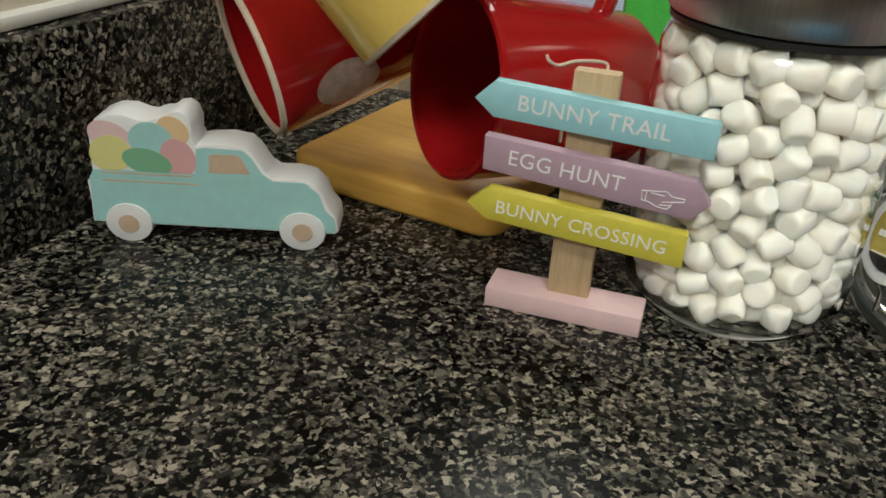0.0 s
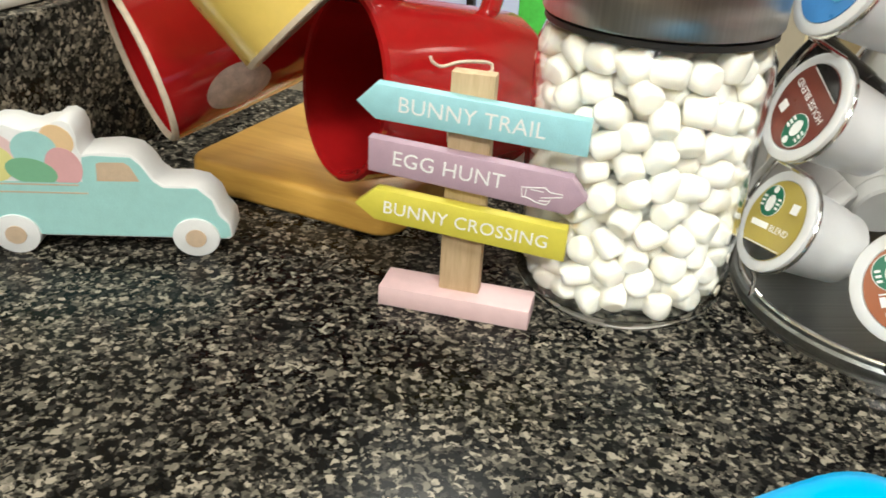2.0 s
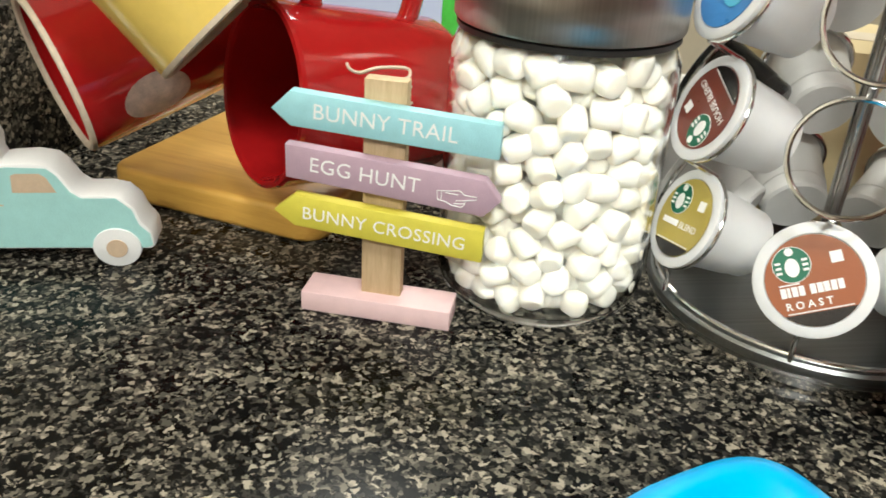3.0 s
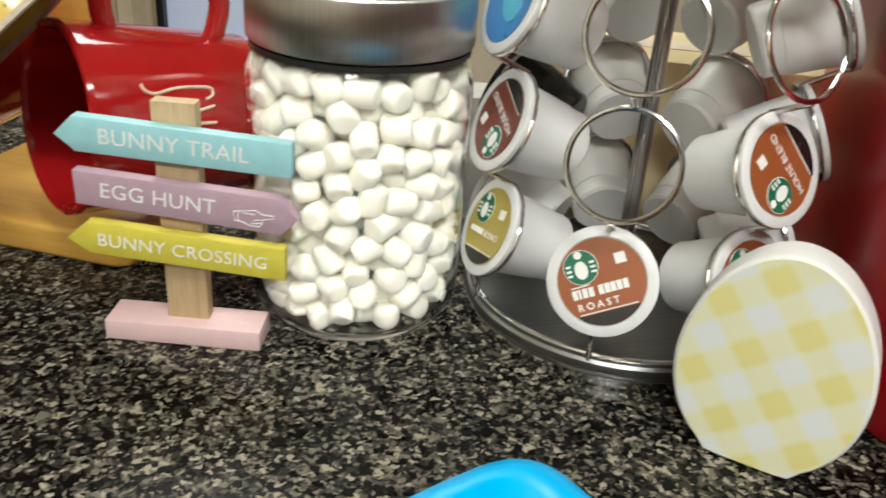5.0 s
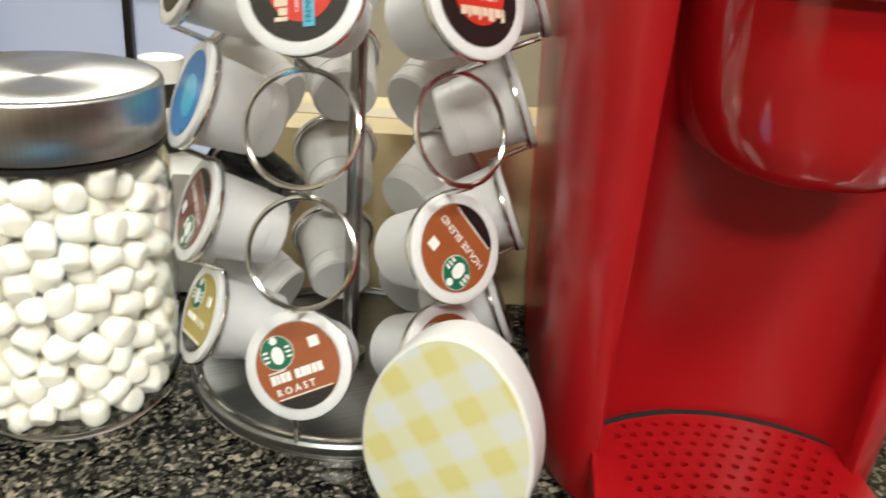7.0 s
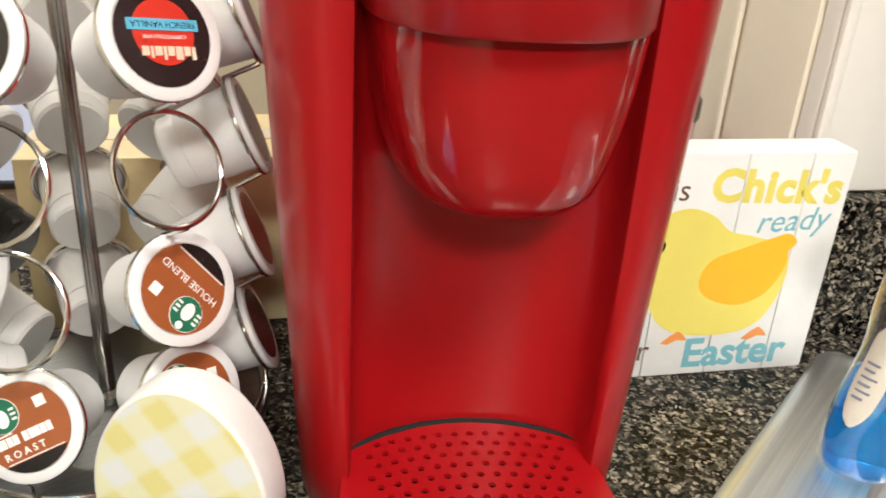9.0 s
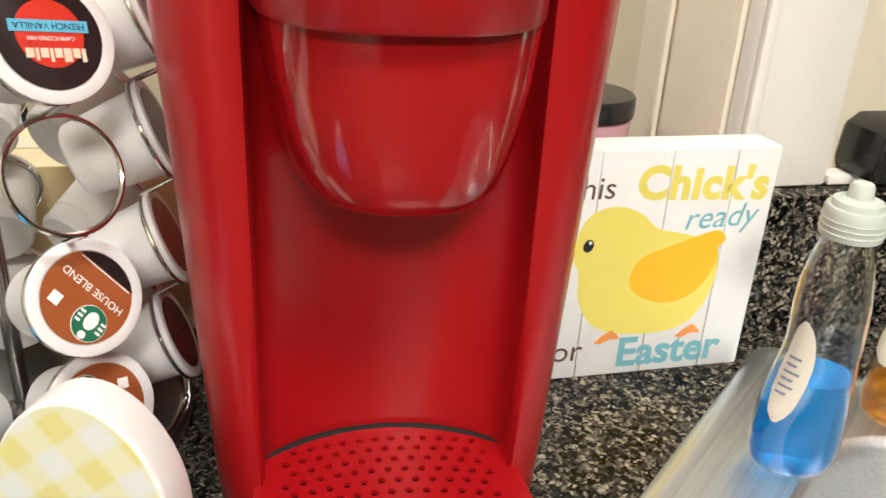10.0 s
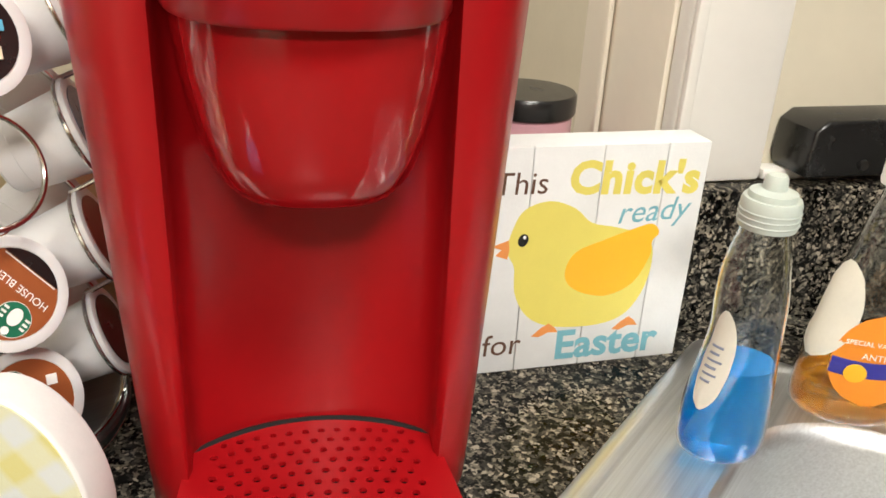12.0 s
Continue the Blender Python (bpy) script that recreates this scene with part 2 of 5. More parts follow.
def oval(cx, cz, rx, rz, turn=0.0, n=28):
    c, s = math.cos(radians(turn)), math.sin(radians(turn))
    out = []
    for k in range(n):
        a = 2 * math.pi * k / n
        x, z = rx * math.cos(a), rz * math.sin(a)
        out.append((cx + c * x - s * z, cz + s * x + c * z))
    return out


def smooth_path(pts, n=6, closed=False):
    """Catmull-Rom through the points."""
    p = [Vector(q) for q in pts]
    k = len(p)
    out = []
    for i in range(k if closed else k - 1):
        a, b, c, d = (p[(i - 1) % k] if closed or i else p[0]), p[i], p[(i + 1) % k], (p[(i + 2) % k] if closed or i < k - 2 else p[-1])
        for j in range(n):
            t = j / n
            out.append(0.5 * (2 * b + (c - a) * t + (2 * a - 5 * b + 4 * c - d) * t * t + (3 * b - a - 3 * c + d) * t ** 3))
    if not closed:
        out.append(p[-1])
    return [tuple(v) for v in out]


def lettering(text, size, material, parent, m, name="lettering", depth=0.00005, align="CENTER", shear=0.0, bold=0.0, spacing=1.0):
    """Writing in the built-in font, in the plane of m, facing its -y."""
    cu = bpy.data.curves.new(name, "FONT")
    cu.body, cu.size, cu.extrude, cu.align_x, cu.align_y = text, size, depth, align, "CENTER"
    cu.shear, cu.offset, cu.space_character, cu.resolution_u = shear, bold, spacing, 3
    tmp = new("tmp_text", cu)
    me = bpy.data.meshes.new_from_object(tmp.evaluated_get(bpy.context.evaluated_depsgraph_get()))
    bpy.data.objects.remove(tmp)
    me.materials.clear()
    me.materials.append(material)
    ob = new(name, me)
    ob.parent = parent
    ob.matrix_basis = m @ pose(0, 0, 0, 90, 0, 0)
    return ob

GRANITE = granite("speckled_stone")
RED_PLASTIC = plain("red_plastic", (0.33, 0.004, 0.007), 0.33, vary=0.05, scale=20, grain=0.0, rough_vary=0.06, coat=0.1)
RED_GLOSS = plain("red_gloss_plastic", (0.34, 0.005, 0.008), 0.09, vary=0.05, scale=20, grain=0.02, coat=0.5)
RED_GLAZE = plain("red_glaze", (0.36, 0.009, 0.010), 0.10, vary=0.12, scale=25, grain=0.03, rough_vary=0.04, coat=0.4)
YELLOW_GLAZE = speckled("yellow_glaze", (0.74, 0.54, 0.13), (0.12, 0.06, 0.02))
CREAM_RIM = plain("cream_stoneware", (0.66, 0.55, 0.42), 0.55, vary=0.2, scale=200)
STAMP = plain("unglazed_stamp", (0.52, 0.40, 0.33), 0.6, vary=0.35, scale=180)
HONEY = wood("honey_wood", (0.50, 0.26, 0.045), (0.70, 0.41, 0.09), 1.0, 0.35, 0, 0.3)
RAW_WOOD = wood("raw_pine", (0.42, 0.29, 0.15), (0.62, 0.47, 0.28), 2.2, 0.65, 2)
WHITE = plain("white_paint", (0.76, 0.755, 0.74), 0.45, vary=0.04, scale=80, grain=0.2)
TEAL = plain("mint_paint", (0.36, 0.62, 0.59), 0.6, vary=0.06, scale=120, grain=0.35)
TRAIL = plain("aqua_paint", (0.36, 0.66, 0.71), 0.55, vary=0.07, scale=150, grain=0.45)
MAUVE = plain("mauve_paint", (0.46, 0.32, 0.39), 0.55, vary=0.07, scale=150, grain=0.45)
LIME = plain("yellow_paint", (0.66, 0.58, 0.07), 0.55, vary=0.07, scale=150, grain=0.45)
PINK = plain("pink_paint", (0.76, 0.54, 0.54), 0.55, vary=0.05, scale=150, grain=0.4)
ROSE = plain("rose_print", (0.68, 0.38, 0.38), 0.6, vary=0.05)
PALE_PINK = plain("pale_pink_print", (0.74, 0.53, 0.52), 0.6, vary=0.05)
PALE_YELLOW = plain("pale_yellow_print", (0.70, 0.66, 0.26), 0.6, vary=0.05)
PEACH = plain("peach_print", (0.76, 0.54, 0.30), 0.6, vary=0.05)
GREEN = plain("green_print", (0.20, 0.44, 0.26), 0.6, vary=0.06)
TAN = plain("tan_wood_print", (0.56, 0.42, 0.29), 0.65, vary=0.12, scale=150)
INK_WHITE = plain("white_ink", (0.85, 0.84, 0.82), 0.6, vary=0.02)
LID_STEEL = brushed("lid_steel", (0.60, 0.585, 0.56), 0.34, 2)
_t = LID_STEEL.node_tree.nodes.new("ShaderNodeTangent")
_t.direction_type, _t.axis = "RADIAL", "Z"
LID_STEEL.node_tree.links.new(_t.outputs[0], LID_STEEL.node_tree.nodes["Principled BSDF"].inputs["Tangent"])
LID_STEEL.node_tree.nodes["Principled BSDF"].inputs["Anisotropic"].default_value = 0.75
SINK_STEEL = brushed("sink_steel", (0.76, 0.79, 0.81), 0.42, 0)
DISC_STEEL = brushed("turntable_steel", (0.34, 0.35, 0.345), 0.34, 0)
CHROME = plain("chrome_wire", (0.66, 0.65, 0.63), 0.14, metal=1.0, vary=0.1, grain=0.0)
POLE = plain("dull_chrome", (0.42, 0.40, 0.38), 0.22, metal=1.0, vary=0.15, grain=0.02)
GLASS = clear("clear_glass", (0.985, 0.995, 0.99), 0.01, 1.45)
MALLOW = plain("marshmallow", (0.85, 0.815, 0.725), 0.75, vary=0.03, scale=300, grain=0.2, sss=0.5)
POD = plain("white_pod_plastic", (0.74, 0.74, 0.74), 0.36, vary=0.03, grain=0.03, sss=0.3)
POD_GREY = plain("greyish_pod_plastic", (0.68, 0.67, 0.65), 0.42, vary=0.05, grain=0.03)
FOIL_BROWN = plain("brown_foil", (0.31, 0.088, 0.028), 0.32, vary=0.06, coat=0.3)
FOIL_DARK = plain("dark_brown_foil", (0.16, 0.035, 0.022), 0.3, vary=0.08, coat=0.3)
FOIL_GOLD = plain("gold_foil", (0.42, 0.33, 0.07), 0.32, vary=0.06, coat=0.3)
FOIL_BLUE = plain("blue_foil", (0.06, 0.22, 0.52), 0.3, vary=0.1, coat=0.3)
FOIL_BLACK = plain("black_foil", (0.014, 0.012, 0.012), 0.25, vary=0.2, coat=0.4)
FOIL_RED = plain("red_foil", (0.55, 0.035, 0.02), 0.3, vary=0.15, coat=0.3)
FOIL_CYAN = plain("cyan_foil", (0.10, 0.42, 0.60), 0.3, vary=0.06)
# dark lid foil with a bluish reflection put into its base colour
FOIL_REFLECT = plain("blue_reflection_foil", (0.13, 0.16, 0.23), 0.3, metal=0.6, vary=0.3, scale=120, grain=0.4)
LOGO_GREEN = plain("green_ink", (0.01, 0.14, 0.075), 0.4, vary=0.1)
EGG_FACE = gingham("yellow_gingham", 0.0122)
BLACK = plain("black_plastic", (0.012, 0.012, 0.012), 0.25, vary=0.2, grain=0.03)
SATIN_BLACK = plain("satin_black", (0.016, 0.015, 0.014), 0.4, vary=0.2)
CYAN = plain("bright_blue_plastic", (0.0, 0.37, 0.75), 0.32, vary=0.04, grain=0.03)
SOAP_WHITE = plain("white_plastic", (0.80, 0.80, 0.80), 0.35, vary=0.03)
BOTTLE = clear("clear_bottle_plastic", (0.97, 0.98, 0.965), 0.03, 1.38)
CAP = plain("frosted_cap", (0.52, 0.58, 0.53), 0.35, vary=0.05, sss=0.3)
BLUE_SOAP = clear("blue_soap", (0.0, 0.27, 0.64), 0.02, 1.33, 0.8)
AMBER_SOAP = clear("amber_soap", (0.72, 0.34, 0.03), 0.02, 1.33, 0.85)
LABEL_CREAM = plain("cream_label", (0.68, 0.65, 0.56), 0.45, vary=0.05)
LABEL_GREY = plain("grey_blue_print", (0.22, 0.25, 0.34), 0.5)
LABEL_ORANGE = plain("orange_label", (0.78, 0.26, 0.02), 0.4, vary=0.06)
LABEL_BLUE = plain("navy_label", (0.03, 0.03, 0.26), 0.4)
WALL = plain("cream_wall_paint", (0.62, 0.57, 0.45), 0.7, vary=0.04, scale=8, grain=0.3)
TRIM = plain("white_trim_paint", (0.80, 0.78, 0.73), 0.4, vary=0.03, scale=10, grain=0.15)
JAMB = plain("cream_jamb_paint", (0.80, 0.74, 0.62), 0.5, vary=0.04, scale=10, grain=0.15)
# assumed dark wood for the unseen walls, to keep fill light low
UNSEEN_DARK = wood("unseen_dark_wood", (0.05, 0.025, 0.012), (0.12, 0.06, 0.03), 0.3, 0.45, 2)
CEIL = plain("ceiling_paint", (0.42, 0.40, 0.36), 0.8, scale=10)
FLOOR = wood("floor_boards", (0.10, 0.06, 0.03), (0.22, 0.13, 0.07), 0.3, 0.45, 0)
CABINET = plain("cabinet_paint", (0.55, 0.50, 0.42), 0.5, scale=15)
CARD = plain("cream_card", (0.70, 0.58, 0.33), 0.6, vary=0.06, scale=30)
CANDLE_PINK = plain("mauve_candle_glass", (0.55, 0.30, 0.34), 0.25, vary=0.08, coat=0.3)
CHICK_YELLOW = plain("chick_yellow_print", (0.71, 0.62, 0.13), 0.5, vary=0.03)
CHICK_WING = plain("wing_orange_print", (0.84, 0.46, 0.02), 0.5, vary=0.03)
ORANGE_INK = plain("orange_print", (0.72, 0.27, 0.07), 0.5)
BROWN_INK = plain("brown_ink", (0.10, 0.045, 0.025), 0.6)
BLUE_INK = plain("dusty_blue_ink", (0.16, 0.40, 0.47), 0.6)
BOARD_WHITE = plain("whitewashed_board", (0.72, 0.73, 0.72), 0.5, vary=0.04, scale=60, grain=0.3)
DAYLIGHT = glow("daylight_backdrop", (0.60, 0.66, 0.86), 0.5)
CURTAIN = plain("cream_curtain", (0.66, 0.58, 0.45), 0.8, vary=0.08, scale=20)
GREEN_BAG = plain("green_bag", (0.06, 0.42, 0.05), 0.35, vary=0.3, scale=60)


def setting(ob, label="", category=""):
    return tagged(ob, label, category, kind="structure")


# ---- the large structure, in the kitchen's own axes ----
SINK_A, SINK_TURN = (0.340, 0.2425), 40.3      # one point of the sink's rim line and its turn


def sink_m():
    return ROOM @ pose(SINK_A[0], SINK_A[1], 0, 0, 0, SINK_TURN)


def build_countertop():
    """Stone slab with the sink's opening cut through."""
    bm = bmesh.new()
    outer = [(-0.42, -0.36), (1.9, -0.36), (1.9, 0.455), (0.53, 0.455), (0.53, 0.60), (-0.42, 0.60)]
    inv = ROOM.inverted() @ sink_m()
    hole = [inv @ Vector(p) for p in ((0.0, -0.030, 0), (0.245, -0.030, 0), (0.245, -0.36, 0), (0.0, -0.36, 0))]
    edges = []
    for loop in ([Vector((x, y, 0)) for x, y in outer], hole):
        vs = [bm.verts.new(v) for v in loop]
        edges += [bm.edges.new((a, b)) for a, b in zip(vs, vs[1:] + vs[:1])]
    bmesh.ops.triangle_fill(bm, edges=edges, use_beauty=True)
    ex = bmesh.ops.extrude_face_region(bm, geom=bm.faces[:])
    bmesh.ops.translate(bm, verts=[g for g in ex["geom"] if isinstance(g, bmesh.types.BMVert)], vec=(0, 0, -0.035))
    return setting(part("countertop", bm, GRANITE, None, "", ROOM, 20), "polished black and tan speckled granite countertop", "countertop")


build_countertop()
setting(part("splash_left", box((-0.421, -0.36, 0.0005), (-0.40, 0.60, 0.108), 0.002), GRANITE, None, "", ROOM), "dark speckled granite backsplash along the side wall", "backsplash")
setting(part("splash_back", box((0.531, 0.435, 0.0005), (1.9, 0.4545, 0.104), 0.002), GRANITE, None, "", ROOM), "dark speckled granite backsplash under the wall", "backsplash")
setting(part("ledge_left", box((-0.50, -0.36, 0.1085), (-0.412, 0.60, 0.116), 0.002), TRIM, None, "", ROOM), "white caulked ledge above the backsplash", "trim")
setting(part("ledge_back", box((0.60, 0.452, 0.1045), (1.9, 0.4685, 0.112), 0.002), TRIM, None, "", ROOM), "pale caulk line above the backsplash", "trim")
setting(part("wall_left", box((-0.62, -2.2, -0.9), (-0.4215, 0.60, 1.5)), WALL, None, "", ROOM), "cream painted kitchen side wall", "wall")
setting(part("wall_back_right", box((0.5305, 0.470, -0.9), (2.6, 0.60, 1.5)), WALL, None, "", ROOM), "cream painted wall behind the sink", "wall")
setting(part("wall_over_opening", box((-0.62, 0.470, 0.95), (0.53, 0.60, 1.5)), WALL, None, "", ROOM), "cream painted wall above the pass-through", "wall")
setting(part("wall_under_opening", box((-0.62, 0.470, -0.9), (0.53, 0.60, -0.036)), WALL, None, "", ROOM), "cream painted wall below the pass-through", "wall")
casing = part("casing", box((0.523, 0.452, 0.1045), (0.598, 0.4695, 1.0), 0.003), TRIM, None, "", ROOM)
add = bmesh.new()
add_box(add, (0.5235, 0.446, 0.1045), (0.532, 0.4515, 1.0), 0.002)
part("casing_bead", add, TRIM, casing)
setting(casing, "white painted casing beside the pass-through", "trim")
jamb = bmesh.new()
add_box(jamb, (0.520, 0.470, 0.0005), (0.530, 0.60, 0.95), 0.001)
for y in (0.552,):
    add_box(jamb, (0.515, y, 0.0005), (0.5198, y + 0.009, 0.95), 0.002)
setting(part("jamb", jamb, JAMB, None, "", ROOM), "cream painted inner jamb of the pass-through", "trim")
# the next two walls are never in view; their dark colour lowers the ambient
setting(part("wall_behind", box((-0.62, -2.3, -0.9), (2.6, -2.2, 1.5)), UNSEEN_DARK, None, "", ROOM), "unseen wall across the kitchen, added dark to cut bounced light", "wall")
setting(part("wall_right", box((2.6, -2.3, -0.9), (2.7, 0.60, 1.5)), UNSEEN_DARK, None, "", ROOM), "unseen end wall, added dark to cut bounced light", "wall")
setting(part("wall_next_right", box((0.95, 0.6005, -0.9), (1.05, 3.3, 1.5)), WALL, None, "", ROOM), "cream painted end wall of the next room", "wall")
setting(part("wall_far_left", box((-2.5, 0.60, -0.9), (-2.4, 3.3, 1.5)), WALL, None, "", ROOM), "cream painted wall of the next room", "wall")
setting(part("wall_return", box((-2.4, 0.50, -0.9), (-0.6205, 0.60, 1.5)), WALL, None, "", ROOM), "cream painted wall of the next room", "wall")
setting(part("floor", box((-2.5, -2.3, -0.95), (2.7, 3.3, -0.9)), FLOOR, None, "", ROOM), "brown wooden floor", "floor")
setting(part("ceiling", box((-2.5, -2.3, 1.5), (2.7, 3.3, 1.55)), CEIL, None, "", ROOM), "off-white painted ceiling", "ceiling")
setting(part("base_cabinet", box((-0.42, -0.33, -0.9), (1.9, 0.469, -0.21)), CABINET, None, "", ROOM), "painted base cabinets under the countertop", "cabinet")


def build_far_wall():
    w = thing("patio_door", ROOM @ pose(0, 3.1, 0), "glazed patio door with black frame, daylight outside", "door", kind="structure")
    for lo, hi, n in (((-2.4, 0, -0.9), (-1.95, 0.1, 1.5), 0), ((-0.50, 0, -0.9), (0.9495, 0.1, 1.5), 1), ((-1.95, 0, 1.15), (-0.50, 0.1, 1.5), 2)):
        setting(part("wall_far", box(lo, hi), WALL, None, "", ROOM @ pose(0, 3.1, 0)), "cream painted far wall of the next room", "wall")
    part("glass_backdrop", box((-1.95, 0.09, -0.9), (-0.50, 0.1, 1.15)), DAYLIGHT, w, "bluish daylight outside")
    for x in (-1.95, -1.44, -0.935, -0.53):
        part("mullion", box((x, 0.02, -0.9), (x + 0.03, 0.06, 1.15), 0.003), SATIN_BLACK, w)
    for z in (-0.9, -0.16, 1.12):
        part("rail", box((-1.95, 0.025, z), (-0.50, 0.055, z + 0.025), 0.003), SATIN_BLACK, w)
    cur = bmesh.new()
    cols = [(-2.2 + 0.022 * k, 0.05 * math.sin(k * 1.1) + 0.02 * math.sin(k * 2.7)) for k in range(40)]
    for side in (0, 0.006):
        vs = [[cur.verts.new((x, -0.12 + y + side, z)) for x, y in cols] for z in (-0.88, 1.2)]
        for k in range(len(cols) - 1):
            cur.faces.new((vs[0][k], vs[0][k + 1], vs[1][k + 1], vs[1][k]))
    c = part("curtain", cur, CURTAIN, None, "", ROOM @ pose(0, 3.1, 0))
    tagged(c, "cream curtain hanging beside the patio door", "curtain")


build_far_wall()


def build_ceiling_lamps():
    lamp = None
    for x, y, watts in CEILING_LAMPS:
        m = ROOM @ pose(x, y, 1.5)
        if lamp:
            copy_thing(lamp, m)
            continue
        lamp = thing("ceiling_lamp", m, "white ceiling lamp with a flat diffuser", "lamp", "ceiling lamps")
        part("housing", box((-0.28, -0.2, -0.055), (0.28, 0.2, -0.0005), 0.01), WHITE, lamp)
        part("diffuser", box((-0.25, -0.17, -0.062), (0.25, 0.17, -0.056), 0.002), glow("lamp_diffuser", (1.0, 0.95, 0.87), 10.0), lamp)


build_ceiling_lamps()


# ---- painted wooden truck with eggs ----
def build_truck():
    t = thing("toy_truck", pose(-0.228, 0.3955, 0, 0, 0, -0.9), "mint painted wooden truck carrying pastel eggs, white edges", "decoration")
    rnd = [(-0.0201, 0.0102), (-0.0195, 0.022), (-0.0200, 0.034), (-0.0165, 0.0375), (-0.0160, 0.052), (-0.0155, 0.061), (-0.0115, 0.0685), (-0.004, 0.0718), (0.004, 0.0718), (0.0105, 0.0695), (0.0147, 0.0690), (0.020, 0.0712),
           (0.0245, 0.0716), (0.028, 0.0745), (0.0325, 0.0752), (0.0365, 0.0728), (0.0385, 0.067), (0.0380, 0.0605), (0.0395, 0.0570), (0.043, 0.0578), (0.055, 0.0588), (0.0645, 0.0572), (0.0690, 0.0530),
           (0.0745, 0.0440), (0.0790, 0.0408), (0.090, 0.0410), (0.0985, 0.0392), (0.1045, 0.0335), (0.1075, 0.0255), (0.1100, 0.0225), (0.1120, 0.0195), (0.1128, 0.0115), (0.1105, 0.0098)]
    part("body", slab(rnd, 0.0, 0.024, 0.0012), WHITE, t, "white painted wooden block edge")
    cab = [(-0.0190, 0.0112), (-0.0180, 0.0365), (-0.0155, 0.0412), (0.0380, 0.0418), (0.0395, 0.0555), (0.044, 0.0565), (0.0635, 0.0560), (0.0680, 0.0520), (0.0735, 0.0430), (0.0785, 0.0395), (0.0955, 0.0395), (0.1030, 0.0330), (0.1060, 0.0240), (0.1110, 0.0190), (0.1118, 0.0122), (0.1090, 0.0108)]
    part("mint_panel", slab(cab, -0.0002, 0.0005), TEAL, t, "mint green printed truck side")
    for n, (c, mat, k) in enumerate(((oval(-0.0035, 0.0590, 0.0128, 0.0085, -25), PALE_PINK, 0.0002), (oval(0.0285, 0.0645, 0.0088, 0.0075, -40), PEACH, 0.00025), (oval(0.0165, 0.0590, 0.0115, 0.0098, 0), BLUE_INK, 0.0003), (oval(-0.0052, 0.0505, 0.0112, 0.0100, 20), PALE_YELLOW, 0.00035), (oval(0.0300, 0.0500, 0.0090, 0.0108, 20), ROSE, 0.0004), (oval(0.0135, 0.0470, 0.0130, 0.0072, -12), GREEN, 0.00045))):
        c = [(x, max(z, 0.0413)) for x, z in c]
        part("egg", slab(c, -k, 0.0005), TEAL if mat is BLUE_INK else mat, t)
    part("window", slab([(0.0455, 0.0425), (0.0460, 0.0520), (0.0480, 0.0530), (0.0600, 0.0532), (0.0630, 0.0510), (0.0670, 0.0428)], -0.0003, 0.0005), TAN, t, "tan window")
    for z, x1 in ((0.0395, 0.036), (0.0350, 0.040)):
        part("stripe", box((-0.012, -0.00035, z), (x1, -0.0001, z + 0.0008)), TAN, t, "thin tan stripe")
    for x in (0.0, 0.0935):
        w = part("wheel", slab(oval(x, 0.0112, 0.0125, 0.0112), -0.0016, 0.023, 0.0005), WHITE, t, "white painted wheel")
        part("hub", slab(oval(x, 0.0110, 0.0055, 0.0052), -0.0022, -0.001), TAN, w, "tan hub")


build_truck()


